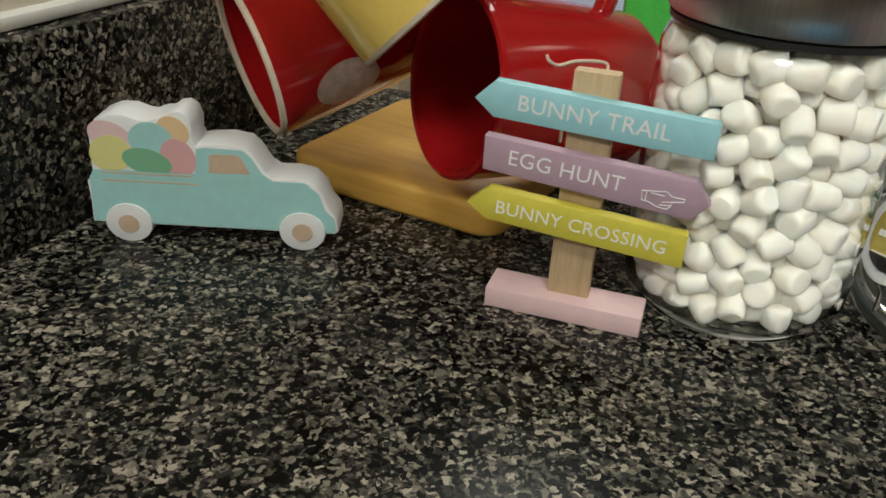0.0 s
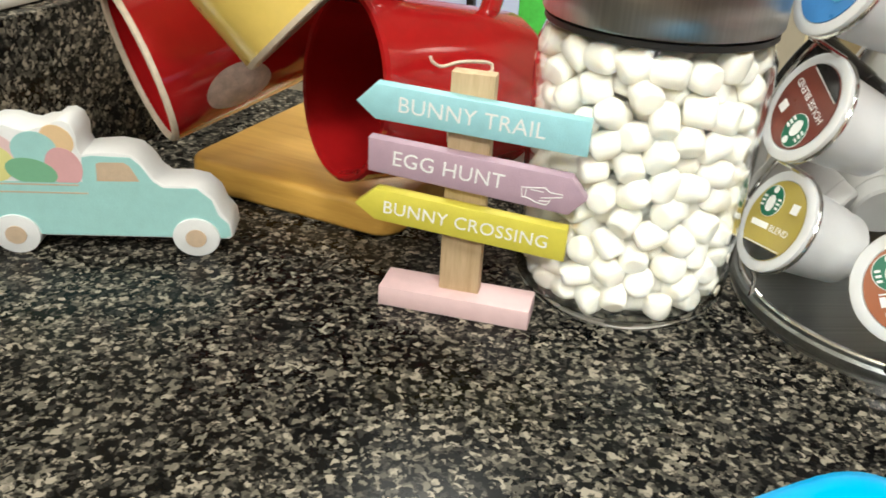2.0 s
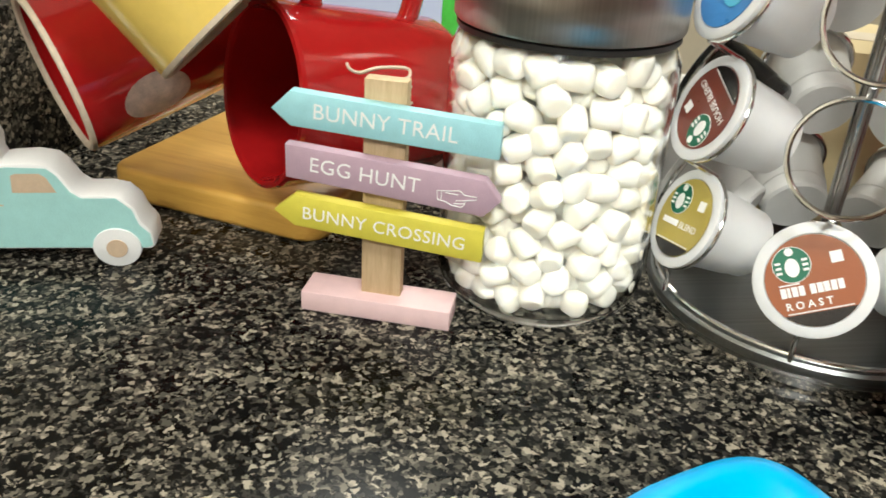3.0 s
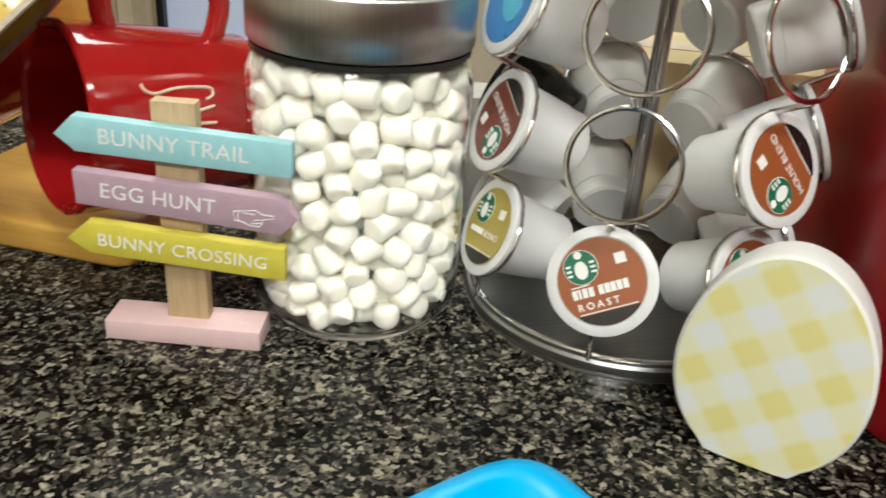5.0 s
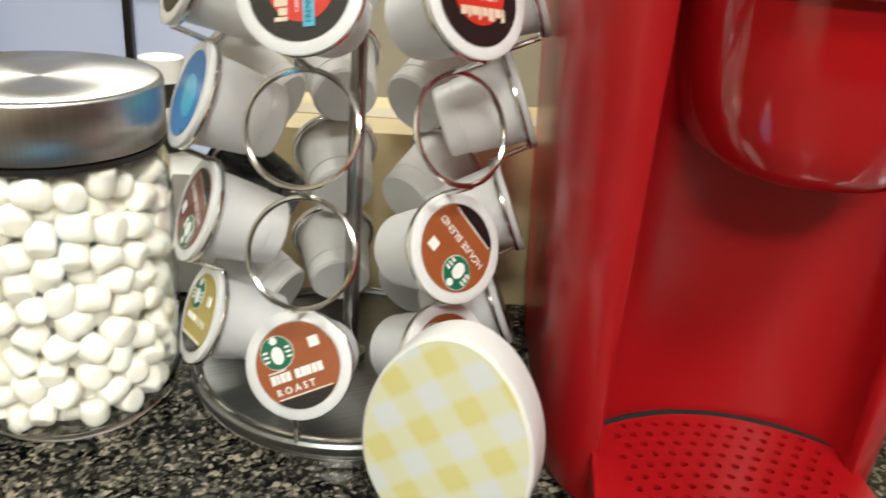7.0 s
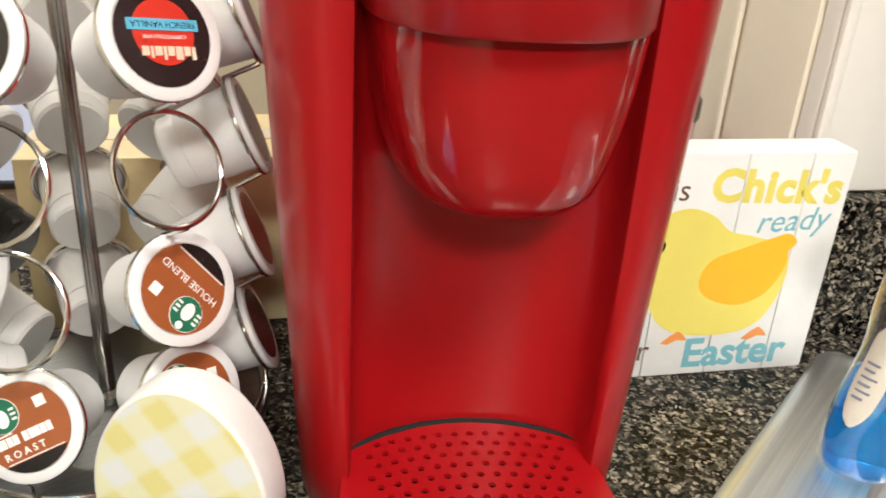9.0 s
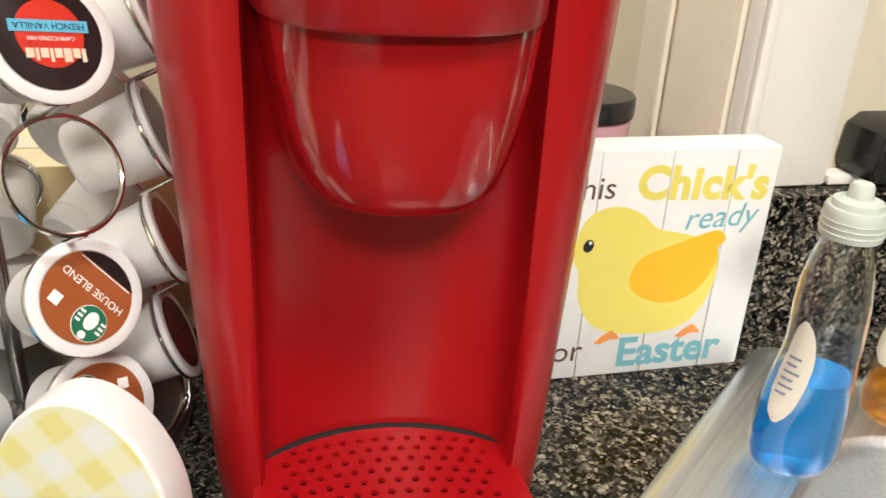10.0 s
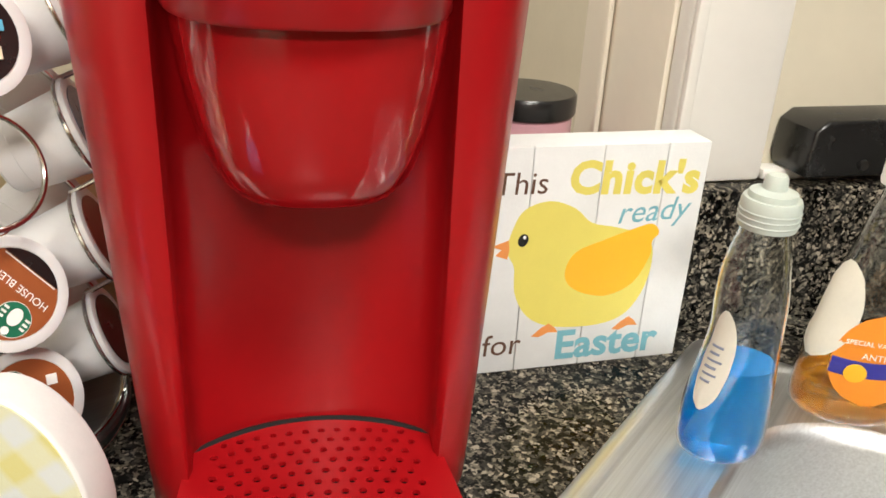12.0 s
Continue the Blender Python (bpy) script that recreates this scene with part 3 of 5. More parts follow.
# ---- signpost ----
def build_signpost():
    s = thing("signpost", pose(-0.0373, 0.3446, 0, 0, 0, -18.4), "small wooden signpost with three painted arrow boards", "decoration")
    L = 0.0762
    part("base", box((0, 0, 0), (L, 0.021, 0.0108), 0.0008), PINK, s, "pale pink painted base")
    part("post", box((0.0290, 0.0085, 0.0100), (0.0490, 0.0165, 0.121), 0.0006), RAW_WOOD, s, "unpainted pine post")
    boards = (("aqua_arrow", TRAIL, [(-0.0125, 0.1045), (-0.0035, 0.1135), (0.0930, 0.1085), (0.0930, 0.0925), (-0.0035, 0.0970)], "BUNNY TRAIL", 0.0104, (0.0405, 0.1030)),
              ("mauve_arrow", MAUVE, [(-0.0065, 0.0878), (0.0880, 0.0820), (0.0955, 0.0725), (0.0880, 0.0640), (-0.0065, 0.0715)], "EGG HUNT", 0.0103, (0.0315, 0.0770)),
              ("yellow_arrow", LIME, [(-0.0130, 0.0535), (-0.0030, 0.0625), (0.0890, 0.0565), (0.0890, 0.0400), (-0.0030, 0.0465)], "BUNNY CROSSING", 0.0092, (0.0410, 0.0510)))
    for name, mat, pts, text, size, (cx, cz) in boards:
        b = part(name, slab(pts, 0.0015, 0.0083, 0.0004), mat, s, name.split("_")[0] + " painted arrow board")
        slope = math.degrees(math.atan2(pts[2][1] - pts[1][1], pts[2][0] - pts[1][0])) if name != "mauve_arrow" else -4.1
        lettering(text, size, INK_WHITE, b, pose(cx, 0.00143, cz, 0, -slope, 0), spacing=1.03)
        if name == "mauve_arrow":
            glove = [(0.0660, 0.0745), (0.0665, 0.0700), (0.0700, 0.0695), (0.0730, 0.0680), (0.0775, 0.0675), (0.0790, 0.0690), (0.0795, 0.0712), (0.0845, 0.0722), (0.0845, 0.0735), (0.0790, 0.0738), (0.0765, 0.0757), (0.0720, 0.0750)]
            line = bmesh.new()
            add_tube(line, [(x, 0.0014, z) for x, z in glove], 0.0003, 5, True)
            for a, c in (((0.0740, 0.0690), (0.0790, 0.0695)), ((0.0750, 0.0705), (0.0795, 0.0712)), ((0.0680, 0.0700), (0.0682, 0.0745)), ((0.0700, 0.0740), (0.0760, 0.0735))):
                add_tube(line, [(a[0], 0.0014, a[1]), (c[0], 0.0014, c[1])], 0.00025, 5)
            part("pointing_glove_drawing", line, INK_WHITE, b, "white line drawing pointing along the board")


build_signpost()


# ---- glass jar of marshmallows ----
JAR = (0.0905, 0.3665)


def build_jar():
    j = thing("storage_jar", pose(JAR[0], JAR[1], 0), "clear glass jar with brushed steel lid, full of marshmallows", "jar")
    out = [(0.0, 0.0012), (0.040, 0.0004), (0.0475, 0.0012), (0.0525, 0.0055), (0.0552, 0.013), (0.0556, 0.025), (0.0556, 0.120), (0.0550, 0.130), (0.0520, 0.1375), (0.0495, 0.141), (0.0495, 0.150)]
    inn = [(0.0470, 0.150), (0.0470, 0.140), (0.0500, 0.1365), (0.0528, 0.129), (0.0533, 0.119), (0.0533, 0.026), (0.0528, 0.016), (0.0500, 0.0095), (0.044, 0.0078), (0.0, 0.0075)]
    body = part("glass_body", lathe(out + inn, 72), GLASS, j, "clear glass")
    body.visible_shadow = False
    part("gasket", lathe([(0.0496, 0.1402), (0.0532, 0.1404), (0.0532, 0.1430), (0.0496, 0.1432)], 64, close=True), SATIN_BLACK, j, "dark silicone seal")
    lid = [(0.0, 0.1712), (0.030, 0.1718), (0.0520, 0.1722), (0.0538, 0.1714), (0.0546, 0.1698), (0.0546, 0.1455), (0.0540, 0.1445), (0.0505, 0.1440), (0.0, 0.1440)]
    part("lid", lathe(lid, 96), LID_STEEL, j, "brushed stainless steel lid")


build_jar()


def mallow_mesh(k, seg=18):
    """A short cylinder of soft sugar with pillowed ends, a little dented."""
    rng = random.Random(100 + k)
    bm = lathe([(0.0, -0.0063), (0.0034, -0.0066), (0.0052, -0.0064), (0.0062, -0.0055), (0.0067, -0.0040), (0.0069, 0.0), (0.0067, 0.0040), (0.0062, 0.0055), (0.0052, 0.0064), (0.0034, 0.0066), (0.0, 0.0063)], seg)
    sx, sy, sz = rng.uniform(0.96, 1.10), rng.uniform(0.92, 1.03), rng.uniform(0.92, 1.16)
    for v in bm.verts:
        n = noise.noise(v.co * 130 + Vector((k * 7.1, 0, 0)))
        v.co = Vector((v.co.x * sx, v.co.y * sy, v.co.z * sz)) * (1.01 + 0.07 * n)
    return bm


def settle(count, radius, wall, z0, z1, seed):
    """Lets balls sink and push one another apart inside a cylinder."""
    rs = np.random.RandomState(seed)
    a, r = rs.uniform(0, 2 * np.pi, count), wall * np.sqrt(rs.uniform(0, 1, count))
    p = np.stack([r * np.cos(a), r * np.sin(a), rs.uniform(z0, z1, count)], 1)
    for step in range(240):
        if step < 120:
            p[:, 2] -= 0.00006
        d = p[:, None, :] - p[None, :, :]
        dist = np.sqrt((d ** 2).sum(2)) + np.eye(count)
        over = np.clip(2 * radius - dist, 0, None) * (1 - np.eye(count))
        p += 0.32 * (d / dist[:, :, None] * over[:, :, None]).sum(1)
        rr = np.sqrt(p[:, 0] ** 2 + p[:, 1] ** 2)
        k = np.minimum(1.0, wall / np.maximum(rr, 1e-6))
        p[:, 0] *= k
        p[:, 1] *= k
        p[:, 2] = np.clip(p[:, 2], z0, z1)
    return p


def build_mallows():
    """Sweets lying against the glass are single things; the heap behind them is one filling."""
    rng = random.Random(5)
    kinds = [part("marshmallow", mallow_mesh(k), MALLOW) for k in range(9)]
    for o in kinds:
        tagged(o, "small white marshmallow inside the glass jar", "marshmallow", "marshmallows in the jar")
    used = 0
    rest = bmesh.new()
    for x, y, z in settle(480, 0.0069, 0.0455, 0.0150, 0.1335, 4):
        r, a = math.hypot(x, y), math.atan2(y, x)
        if z < 0.02:
            x, y = x * min(1, 0.0435 / max(r, 1e-6)), y * min(1, 0.0435 / max(r, 1e-6))
        m = pose(JAR[0] + x, JAR[1] + y, z) @ Euler((rng.uniform(0, 6.28), rng.uniform(0, 6.28), rng.uniform(0, 6.28))).to_matrix().to_4x4()
        if r > 0.040 and math.sin(a) < 0.3:
            src = kinds[used % 9]
            if used < 9:
                src.matrix_basis = m
            else:
                copy_thing(src, m)
            used += 1
        else:
            add_lathe(rest, [(0.0, -0.0066), (0.0050, -0.0068), (0.0068, -0.0050), (0.0071, 0.0), (0.0068, 0.0050), (0.0050, 0.0068), (0.0, 0.0066)], 14, m)
    tagged(part("marshmallow_filling", rest, MALLOW), "heap of small white marshmallows filling the jar", "marshmallows", kind="stuff")


build_mallows()


# ---- mug tree and mugs ----
def build_mug_tree():
    t = thing("mug_tree", pose(-0.0285, 0.4105, 0, 0, 0, 150.5), "honey-coloured wooden mug tree with a square base", "mug tree")
    bm = box((0, -0.145, 0.0), (0.150, 0.0, 0.021))
    up = [e for e in bm.edges if abs(e.verts[0].co.z - e.verts[1].co.z) > 0.01]
    bmesh.ops.bevel(bm, geom=up, offset=0.016, segments=6, profile=0.5, affect="EDGES")
    flat = [e for e in bm.edges if abs(e.verts[0].co.z - e.verts[1].co.z) < 1e-5 and len({round(f.normal.z) for f in e.link_faces}) > 1]
    bmesh.ops.bevel(bm, geom=flat, offset=0.004, segments=3, profile=0.5, affect="EDGES")
    part("base", bm, HONEY, t)
    part("post", lathe([(0.0, 0.0205), (0.0125, 0.0205), (0.0125, 0.300), (0.008, 0.310), (0.0, 0.312)], 24, pose(0.0675, -0.0675, 0)), HONEY, t)
    for a, z in ((200, 0.150), (35, 0.165), (110, 0.235)):
        d = Vector((math.cos(radians(a)), math.sin(radians(a)), 0.45)).normalized()
        p = Vector((0.0675, -0.0675, z))
        part("peg", tube([p, p + d * 0.045, p + d * 0.062, p + d * 0.07], [0.0045, 0.0045, 0.006, 0.0035], 12), HONEY, t)


build_mug_tree()


def build_mug(name, m, r0, r1, depth, mat, label, handle_turn, rim=CREAM_RIM, stamp=None, writing=False):
    """A tapering mug: its axis is local z, the mouth at z = depth, radius r1; the handle sits at the turn given."""
    g = thing(name, m, label, "mug")
    w = 0.0042
    out = [(0.0, 0.0015), (r0 * 0.72, 0.0), (r0 * 0.9, 0.002), (r0, 0.010), (r0 + (r1 - r0) * 0.5, depth * 0.5), (r1, depth - 0.003)]
    inn = [(r1 - w, depth - 0.003), (r0 + (r1 - r0) * 0.5 - w, depth * 0.5), (r0 - w, 0.014), (r0 * 0.8, 0.007), (0.0, 0.0065)]
    part("body", lathe(out + inn, 56), mat, g)
    ring = lathe([(r1 + 0.0002, depth - 0.0032), (r1 - 0.0004, depth - 0.0008), (r1 - w * 0.5, depth), (r1 - w + 0.0002, depth - 0.0010), (r1 - w - 0.0002, depth - 0.0032)], 56, close=True)
    part("rim", ring, rim, g, "worn unglazed rim" if rim is CREAM_RIM else "")
    c, s = math.cos(radians(handle_turn)), math.sin(radians(handle_turn))
    hz = depth * 0.5
    hp = [(r1 * 0.93, hz + 0.030), (r1 + 0.012, hz + 0.033), (r1 + 0.026, hz + 0.024), (r1 + 0.031, hz), (r1 + 0.026, hz - 0.024), (r1 + 0.012, hz - 0.033), (r0 * 0.93, hz - 0.030)]
    bm = tube(smooth_path([(c * a, s * a, z) for a, z in hp], 5), 0.0058, 12)
    part("handle", bm, mat, g)
    if stamp:
        a0, z0 = stamp
        bm = bmesh.new()
        rr = r0 + (r1 - r0) * z0 / depth
        rings = []
        for q in (0.0, 0.5, 1.0):
            row = []
            for k in range(28):
                th = 2 * math.pi * k / 28
                da, dz = 0.0145 * q * math.cos(th) / rr, 0.0195 * q * math.sin(th)
                rad = r0 + (r1 - r0) * (z0 + dz) / depth + 0.0006
                row.append(bm.verts.new((rad * math.cos(radians(a0) + da), rad * math.sin(radians(a0) + da), z0 + dz)))
                if q == 0.0:
                    break
            rings.append(row)
        for k in range(28):
            bm.faces.new((rings[0][0], rings[1][k], rings[1][(k + 1) % 28]))
            bm.faces.new((rings[1][k], rings[2][k], rings[2][(k + 1) % 28], rings[1][(k + 1) % 28]))
        part("stamp_patch", bm, STAMP, g, "unglazed oval patch with worn printing")
    if writing:
        bm = bmesh.new()

        def stroke(pts, r=0.0009):
            q = []
            for a, z, _ in smooth_path([(a, z, 0) for a, z in pts], 6):
                rad = r0 + (r1 - r0) * z / depth + 0.0003
                q.append((rad * math.cos(radians(a)), rad * math.sin(radians(a)), z))
            add_tube(bm, q, r, 6)
        for pts in writing:
            stroke(pts)
        part("script", bm, CREAM_RIM, g, "thin cream raised script")
    return g


def axis_pose(at, along, spin_to=(0, 0, 1)):
    """Local z along the direction, local x as near to spin_to as it can be."""
    z = Vector(along).normalized()
    x = Vector(spin_to)
    x = (x - z * x.dot(z)).normalized()
    y = z.cross(x)
    return Matrix.Translation(at) @ Matrix((x, y, z)).transposed().to_4x4()


# mouth directions: the mugs hang on their pegs by the handles
build_mug("mug", axis_pose((0.0415, 0.4655, 0.0765), (-0.88, -0.45, 0.12)), 0.0445, 0.0500, 0.113, RED_GLAZE,
          "glossy red ceramic mug with cream script, hanging sideways", 0, rim=RED_GLAZE,
          writing=([(-55.7, 0.0861), (-59.3, 0.0849), (-61.5, 0.0793), (-58.5, 0.0688), (-57.5, 0.0565), (-58.4, 0.0484), (-62.8, 0.0481), (-65.4, 0.0522)], [(-73.7, 0.0621), (-69.5, 0.0476)], [(-80.2, 0.0617), (-80.0, 0.0472)], [(-96.0, 0.0857), (-96.8, 0.0683)], [(-96.6, 0.0738), (-107.9, 0.0709)], [(-98, 0.0560), (-97, 0.0480)]))
build_mug("mug", axis_pose((-0.0810, 0.5050, 0.1140), (-0.85, -0.45, -0.26)), 0.0410, 0.0460, 0.108, RED_GLAZE,
          "glossy red ceramic mug with worn cream rim, hanging sideways", 0, stamp=(-112, 0.066))
build_mug("mug", axis_pose((-0.1420, 0.4080, 0.2120), (0.69, -0.13, -0.70)), 0.0390, 0.0450, 0.108, YELLOW_GLAZE,
          "speckled yellow ceramic mug with worn rim, hanging mouth down", 0)


# ---- pod carousel ----
RACK = (0.2345, 0.337)
AZ = [-177 + 360 / 7 * k for k in range(7)]
LEVELS = (0.0560, 0.1130, 0.1695, 0.2245)
TILT_UP = 22


def slot(col, lev):
    a = radians(AZ[col])
    d = Vector((math.cos(a) * math.cos(radians(TILT_UP)), math.sin(a) * math.cos(radians(TILT_UP)), math.sin(radians(TILT_UP))))
    p = Vector((RACK[0] + 0.083 * math.cos(a), RACK[1] + 0.083 * math.sin(a), LEVELS[lev]))
    return p, d


def build_rack():
    r = thing("pod_carousel", pose(RACK[0], RACK[1], 0), "chrome wire carousel for coffee pods on a round steel base", "pod rack")
    part("foot_ring", lathe([(0.050, 0.0), (0.0835, 0.0), (0.0850, 0.0015), (0.0850, 0.0060), (0.082, 0.0080), (0.050, 0.0080)], 80, close=True), CHROME, r)
    part("turntable", lathe([(0.0, 0.0085), (0.0855, 0.0085), (0.0865, 0.0098), (0.0865, 0.0135), (0.0852, 0.0150), (0.0825, 0.0150), (0.0815, 0.0130), (0.0, 0.0130)], 96), DISC_STEEL, r, "round brushed steel turntable with raised rim")
    part("rim_wire", tube(circle(0.0825, 80, pose(0, 0, 0.0163)), 0.0014, 8, True), CHROME, r)
    part("pole", lathe([(0.0, 0.0132), (0.009, 0.0132), (0.009, 0.018), (0.0042, 0.020), (0.0042, 0.262), (0.006, 0.264), (0.006, 0.270), (0.0, 0.272)], 20), POLE, r)
    off = Vector((-RACK[0], -RACK[1], 0))
    for col in range(7):
        a = radians(AZ[col])
        for lev in range(4):
            p, d = slot(col, lev)
            m = axis_pose(p + off - d * 0.004, d)
            part("ring", tube(circle(0.0246, 44, m), 0.0013, 8, True), CHROME, r)
            top = m @ Vector((0.0252, 0, 0))
            low = m @ Vector((-0.0252, 0, 0))
            if lev < 3:
                q, e = slot(col, lev + 1)
                nxt = axis_pose(q + off - e * 0.004, e) @ Vector((-0.0252, 0, 0))
                part("link", tube([top, nxt], 0.0014, 8), CHROME, r)
            if lev == 0:
                part("stub", tube([low, low + Vector((-0.004 * math.cos(a), -0.004 * math.sin(a), -0.006)), Vector((low.x - 0.004 * math.cos(a), low.y - 0.004 * math.sin(a), 0.0132))], 0.0014, 8), CHROME, r)
            if lev == 3:
                part("top_arm", tube([top, (0.03 * math.cos(a), 0.03 * math.sin(a), 0.262), (0, 0, 0.265)], 0.0014, 8), CHROME, r)


build_rack()


def disc_part(name, r, z, mat, parent, label="", cx=0.0, cy=0.0, sx=1.0, n=36):
    return part(name, lathe([(0.0, z), (r, z), (r, z - 0.0004), (0.0, z - 0.0004)], n, pose(cx, cy, 0) @ Matrix.Diagonal((sx, 1, 1, 1))), mat, parent, label)


def build_pod(col, lev, spin, foil, style, body=POD):
    """Pod: local z out through the foil lid, the rim resting on the ring."""
    p, d = slot(col, lev)
    names = {"brown": "brown and orange", "dark": "dark brown", "gold": "gold", "blue": "blue", "red": "black and red", "plain": "dark"}
    g = thing("coffee_pod", axis_pose(p, d) @ pose(0, 0, 0, 0, 0, spin), "white plastic coffee pod with " + names[style] + " foil lid", "coffee pod", "coffee pods on the carousel")
    cup = [(0.0, -0.0432), (0.0165, -0.0430), (0.0180, -0.0415), (0.0186, -0.0330), (0.0192, -0.0325), (0.0218, -0.0060), (0.0225, -0.0035), (0.0252, -0.0030), (0.0257, -0.0018), (0.0257, -0.0004), (0.0250, 0.0), (0.0208, 0.0), (0.0204, -0.0006), (0.0, -0.0006)]
    part("cup", lathe(cup, 40), body, g)
    lid = disc_part("foil_lid", 0.0203, 0.0002, foil, g, names[style] + " printed foil")
    if style in ("brown", "dark", "gold"):
        disc_part("emblem_edge", 0.0081, 0.0004, INK_WHITE, lid, "white emblem edge", -0.0075, 0.0085)
        disc_part("round_emblem", 0.0078, 0.0006, LOGO_GREEN, lid, "round green emblem", -0.0075, 0.0085)
        disc_part("emblem_centre", 0.0042, 0.0008, INK_WHITE, lid, "white emblem centre", -0.0075, 0.0072, 0.72)
        disc_part("emblem_crown", 0.0018, 0.0008, INK_WHITE, lid, "", -0.0075, 0.0143)
        for k in range(3):
            for sx in (-1, 1):
                part("emblem_side", box((-0.0075 + sx * 0.0056 - 0.0012, 0.0050 + 0.0022 * k, 0.0001), (-0.0075 + sx * 0.0056 + 0.0012, 0.0061 + 0.0022 * k, 0.0009)), INK_WHITE, lid)
        part("tag_square", box((0.0085, 0.0060, 0.0001), (0.0135, 0.0110, 0.0006)), INK_WHITE, lid, "small white square")
        ch = []
        for k in range(17):
            a = radians(-137 + 94 * k / 16)
            ch.append((0.0201 * math.cos(a), 0.0201 * math.sin(a)))
        part("band", slab([(x, y) for x, y in ch], 0, 0.0005, m=pose(0, 0, 0.0009, -90, 0, 0)), FOIL_BLACK, lid, "black printed band")
        part("band_line", box((-0.0135, -0.0133, 0.0001), (0.0135, -0.0128, 0.0006)), INK_WHITE, lid)
        if style == "brown" and spin < 0:
            for k, x in enumerate((-0.0146, -0.0118, -0.0099, -0.0070, -0.0023, 0.0006, 0.0033, 0.0062, 0.0091)):
                part("name_bar", box((x, -0.0056, 0.0001), (x + (0.0013 if k == 1 else 0.0024), -0.0012, 0.0006)), INK_WHITE, lid, "white lettering as bars")
            part("tiny_print", box((-0.0146, -0.0004, 0.0001), (-0.0060, 0.0002, 0.0006)), INK_WHITE, lid)
            lettering("ROAST", 0.0046, INK_WHITE, lid, pose(-0.0040, -0.0098, 0.0004, -90, 0, 0), spacing=1.55, bold=0.0001)
        elif style == "gold":
            part("name_bar", box((-0.0150, -0.0052, 0.0001), (-0.0020, -0.0022, 0.0006)), INK_WHITE, lid, "white lettering as a bar")
            lettering("BLEND", 0.0048, INK_WHITE, lid, pose(0.0070, -0.0040, 0.0004, -90, 0, 0))
        elif style in ("brown", "dark"):
            lettering("HOUSE BLEND", 0.0050, INK_WHITE, lid, pose(0.0, -0.0040, 0.0004, -90, 0, 0))
        for x0, x1, z in ((-0.008, 0.008, -0.0160), (-0.005, 0.005, -0.0180)):
            part("small_print", box((x0, z, 0.0001), (x1, z + 0.0008, 0.0007)), INK_WHITE, lid)
    if style == "red":
        disc_part("red_cup_print", 0.0130, 0.0006, FOIL_RED, lid, "red printed cup", 0, -0.001)
        part("flavour_band", box((-0.0150, -0.0060, 0.0001), (0.0150, -0.0015, 0.0009)), FOIL_CYAN, lid, "light blue band")
        lettering("FRENCH VANILLA", 0.0034, FOIL_BLACK, lid, pose(0, -0.0038, 0.0009, -90, 0, 0))
        lettering("CAPPUCCINO MIX", 0.0022, INK_WHITE, lid, pose(0, 0.0008, 0.0006, -90, 0, 0))
        for k, (x, w, h) in enumerate(((-0.0125, 0.0016, 0.0052), (-0.0102, 0.0028, 0.0036), (-0.0068, 0.0030, 0.0052), (-0.0032, 0.0028, 0.0036), (0.0002, 0.0012, 0.0052), (0.0020, 0.0030, 0.0036), (0.0056, 0.0012, 0.0046), (0.0074, 0.0030, 0.0036))):
            part("name_bar", box((x, 0.0046, 0.0001), (x + w, 0.0046 + h, 0.0009)), CREAM_RIM, lid, "cream lettering as bars")
    if style == "blue":
        disc_part("pale_swirl", 0.0110, 0.0006, FOIL_CYAN, lid, "pale blue swirl", 0.002, -0.003, 0.7)
    return g


build_pod(0, 0, -78, FOIL_GOLD, "gold")
build_pod(0, 1, 70, FOIL_DARK, "dark")
build_pod(0, 2, -40, FOIL_BLUE, "blue")
build_pod(1, 0, -62, FOIL_BROWN, "brown")
build_pod(1, 3, 10, FOIL_BLACK, "red")
build_pod(2, 0, -100, FOIL_BROWN, "brown")
build_pod(2, 1, 32, FOIL_BROWN, "brown")
build_pod(2, 3, 82, FOIL_BLACK, "red")
for col, lev in ((3, 0), (3, 1), (3, 2), (3, 3), (0, 3), (4, 0), (4, 1), (4, 2), (4, 3), (5, 0), (5, 1), (5, 2), (5, 3), (6, 0), (6, 1), (6, 2), (6, 3)):
    build_pod(col, lev, 37 * (col + lev), FOIL_REFLECT if col == 3 and lev > 1 else FOIL_DARK if (col + lev) % 3 else FOIL_BLACK, "plain", POD if col == 3 else BLACK if (col, lev) == (6, 1) else POD_GREY)


# ---- gingham egg ----
def build_egg():
    e = thing("wooden_egg", pose(0.2297, 0.1998, 0.0, -3, 0, -45), "flat wooden egg with yellow gingham face and white edges", "decoration")
    pts = []
    n = 56
    for k in range(n):
        a = 2 * math.pi * k / n
        s, c = math.sin(a), math.cos(a)
        x = 0.0390 * c * (1 - 0.09 * s)
        z = 0.0505 * s + 0.0485
        if z < 0.004:
            z = 0.0004 + 0.2 * max(0, z)
        pts.append((x, max(z, 0.0)))
    part("block", slab(pts, 0.0, 0.0205, 0.0020, 3), WHITE, e, "white painted edge")
    part("gingham_face", slab([(x * 0.955, 0.0485 + (z - 0.0485) * 0.975) for x, z in pts], -0.0005, 0.001, m=pose(0, 0, 0, 0, 38, 0)), EGG_FACE, e, "yellow and white gingham paper", pose(0, 0, 0, 0, -38, 0))


build_egg()


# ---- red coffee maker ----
# flat black for the painted shade of the gap behind the tray plate
VOID = plain("matt_black_gap_shade", (0.006, 0.006, 0.006), 0.95)


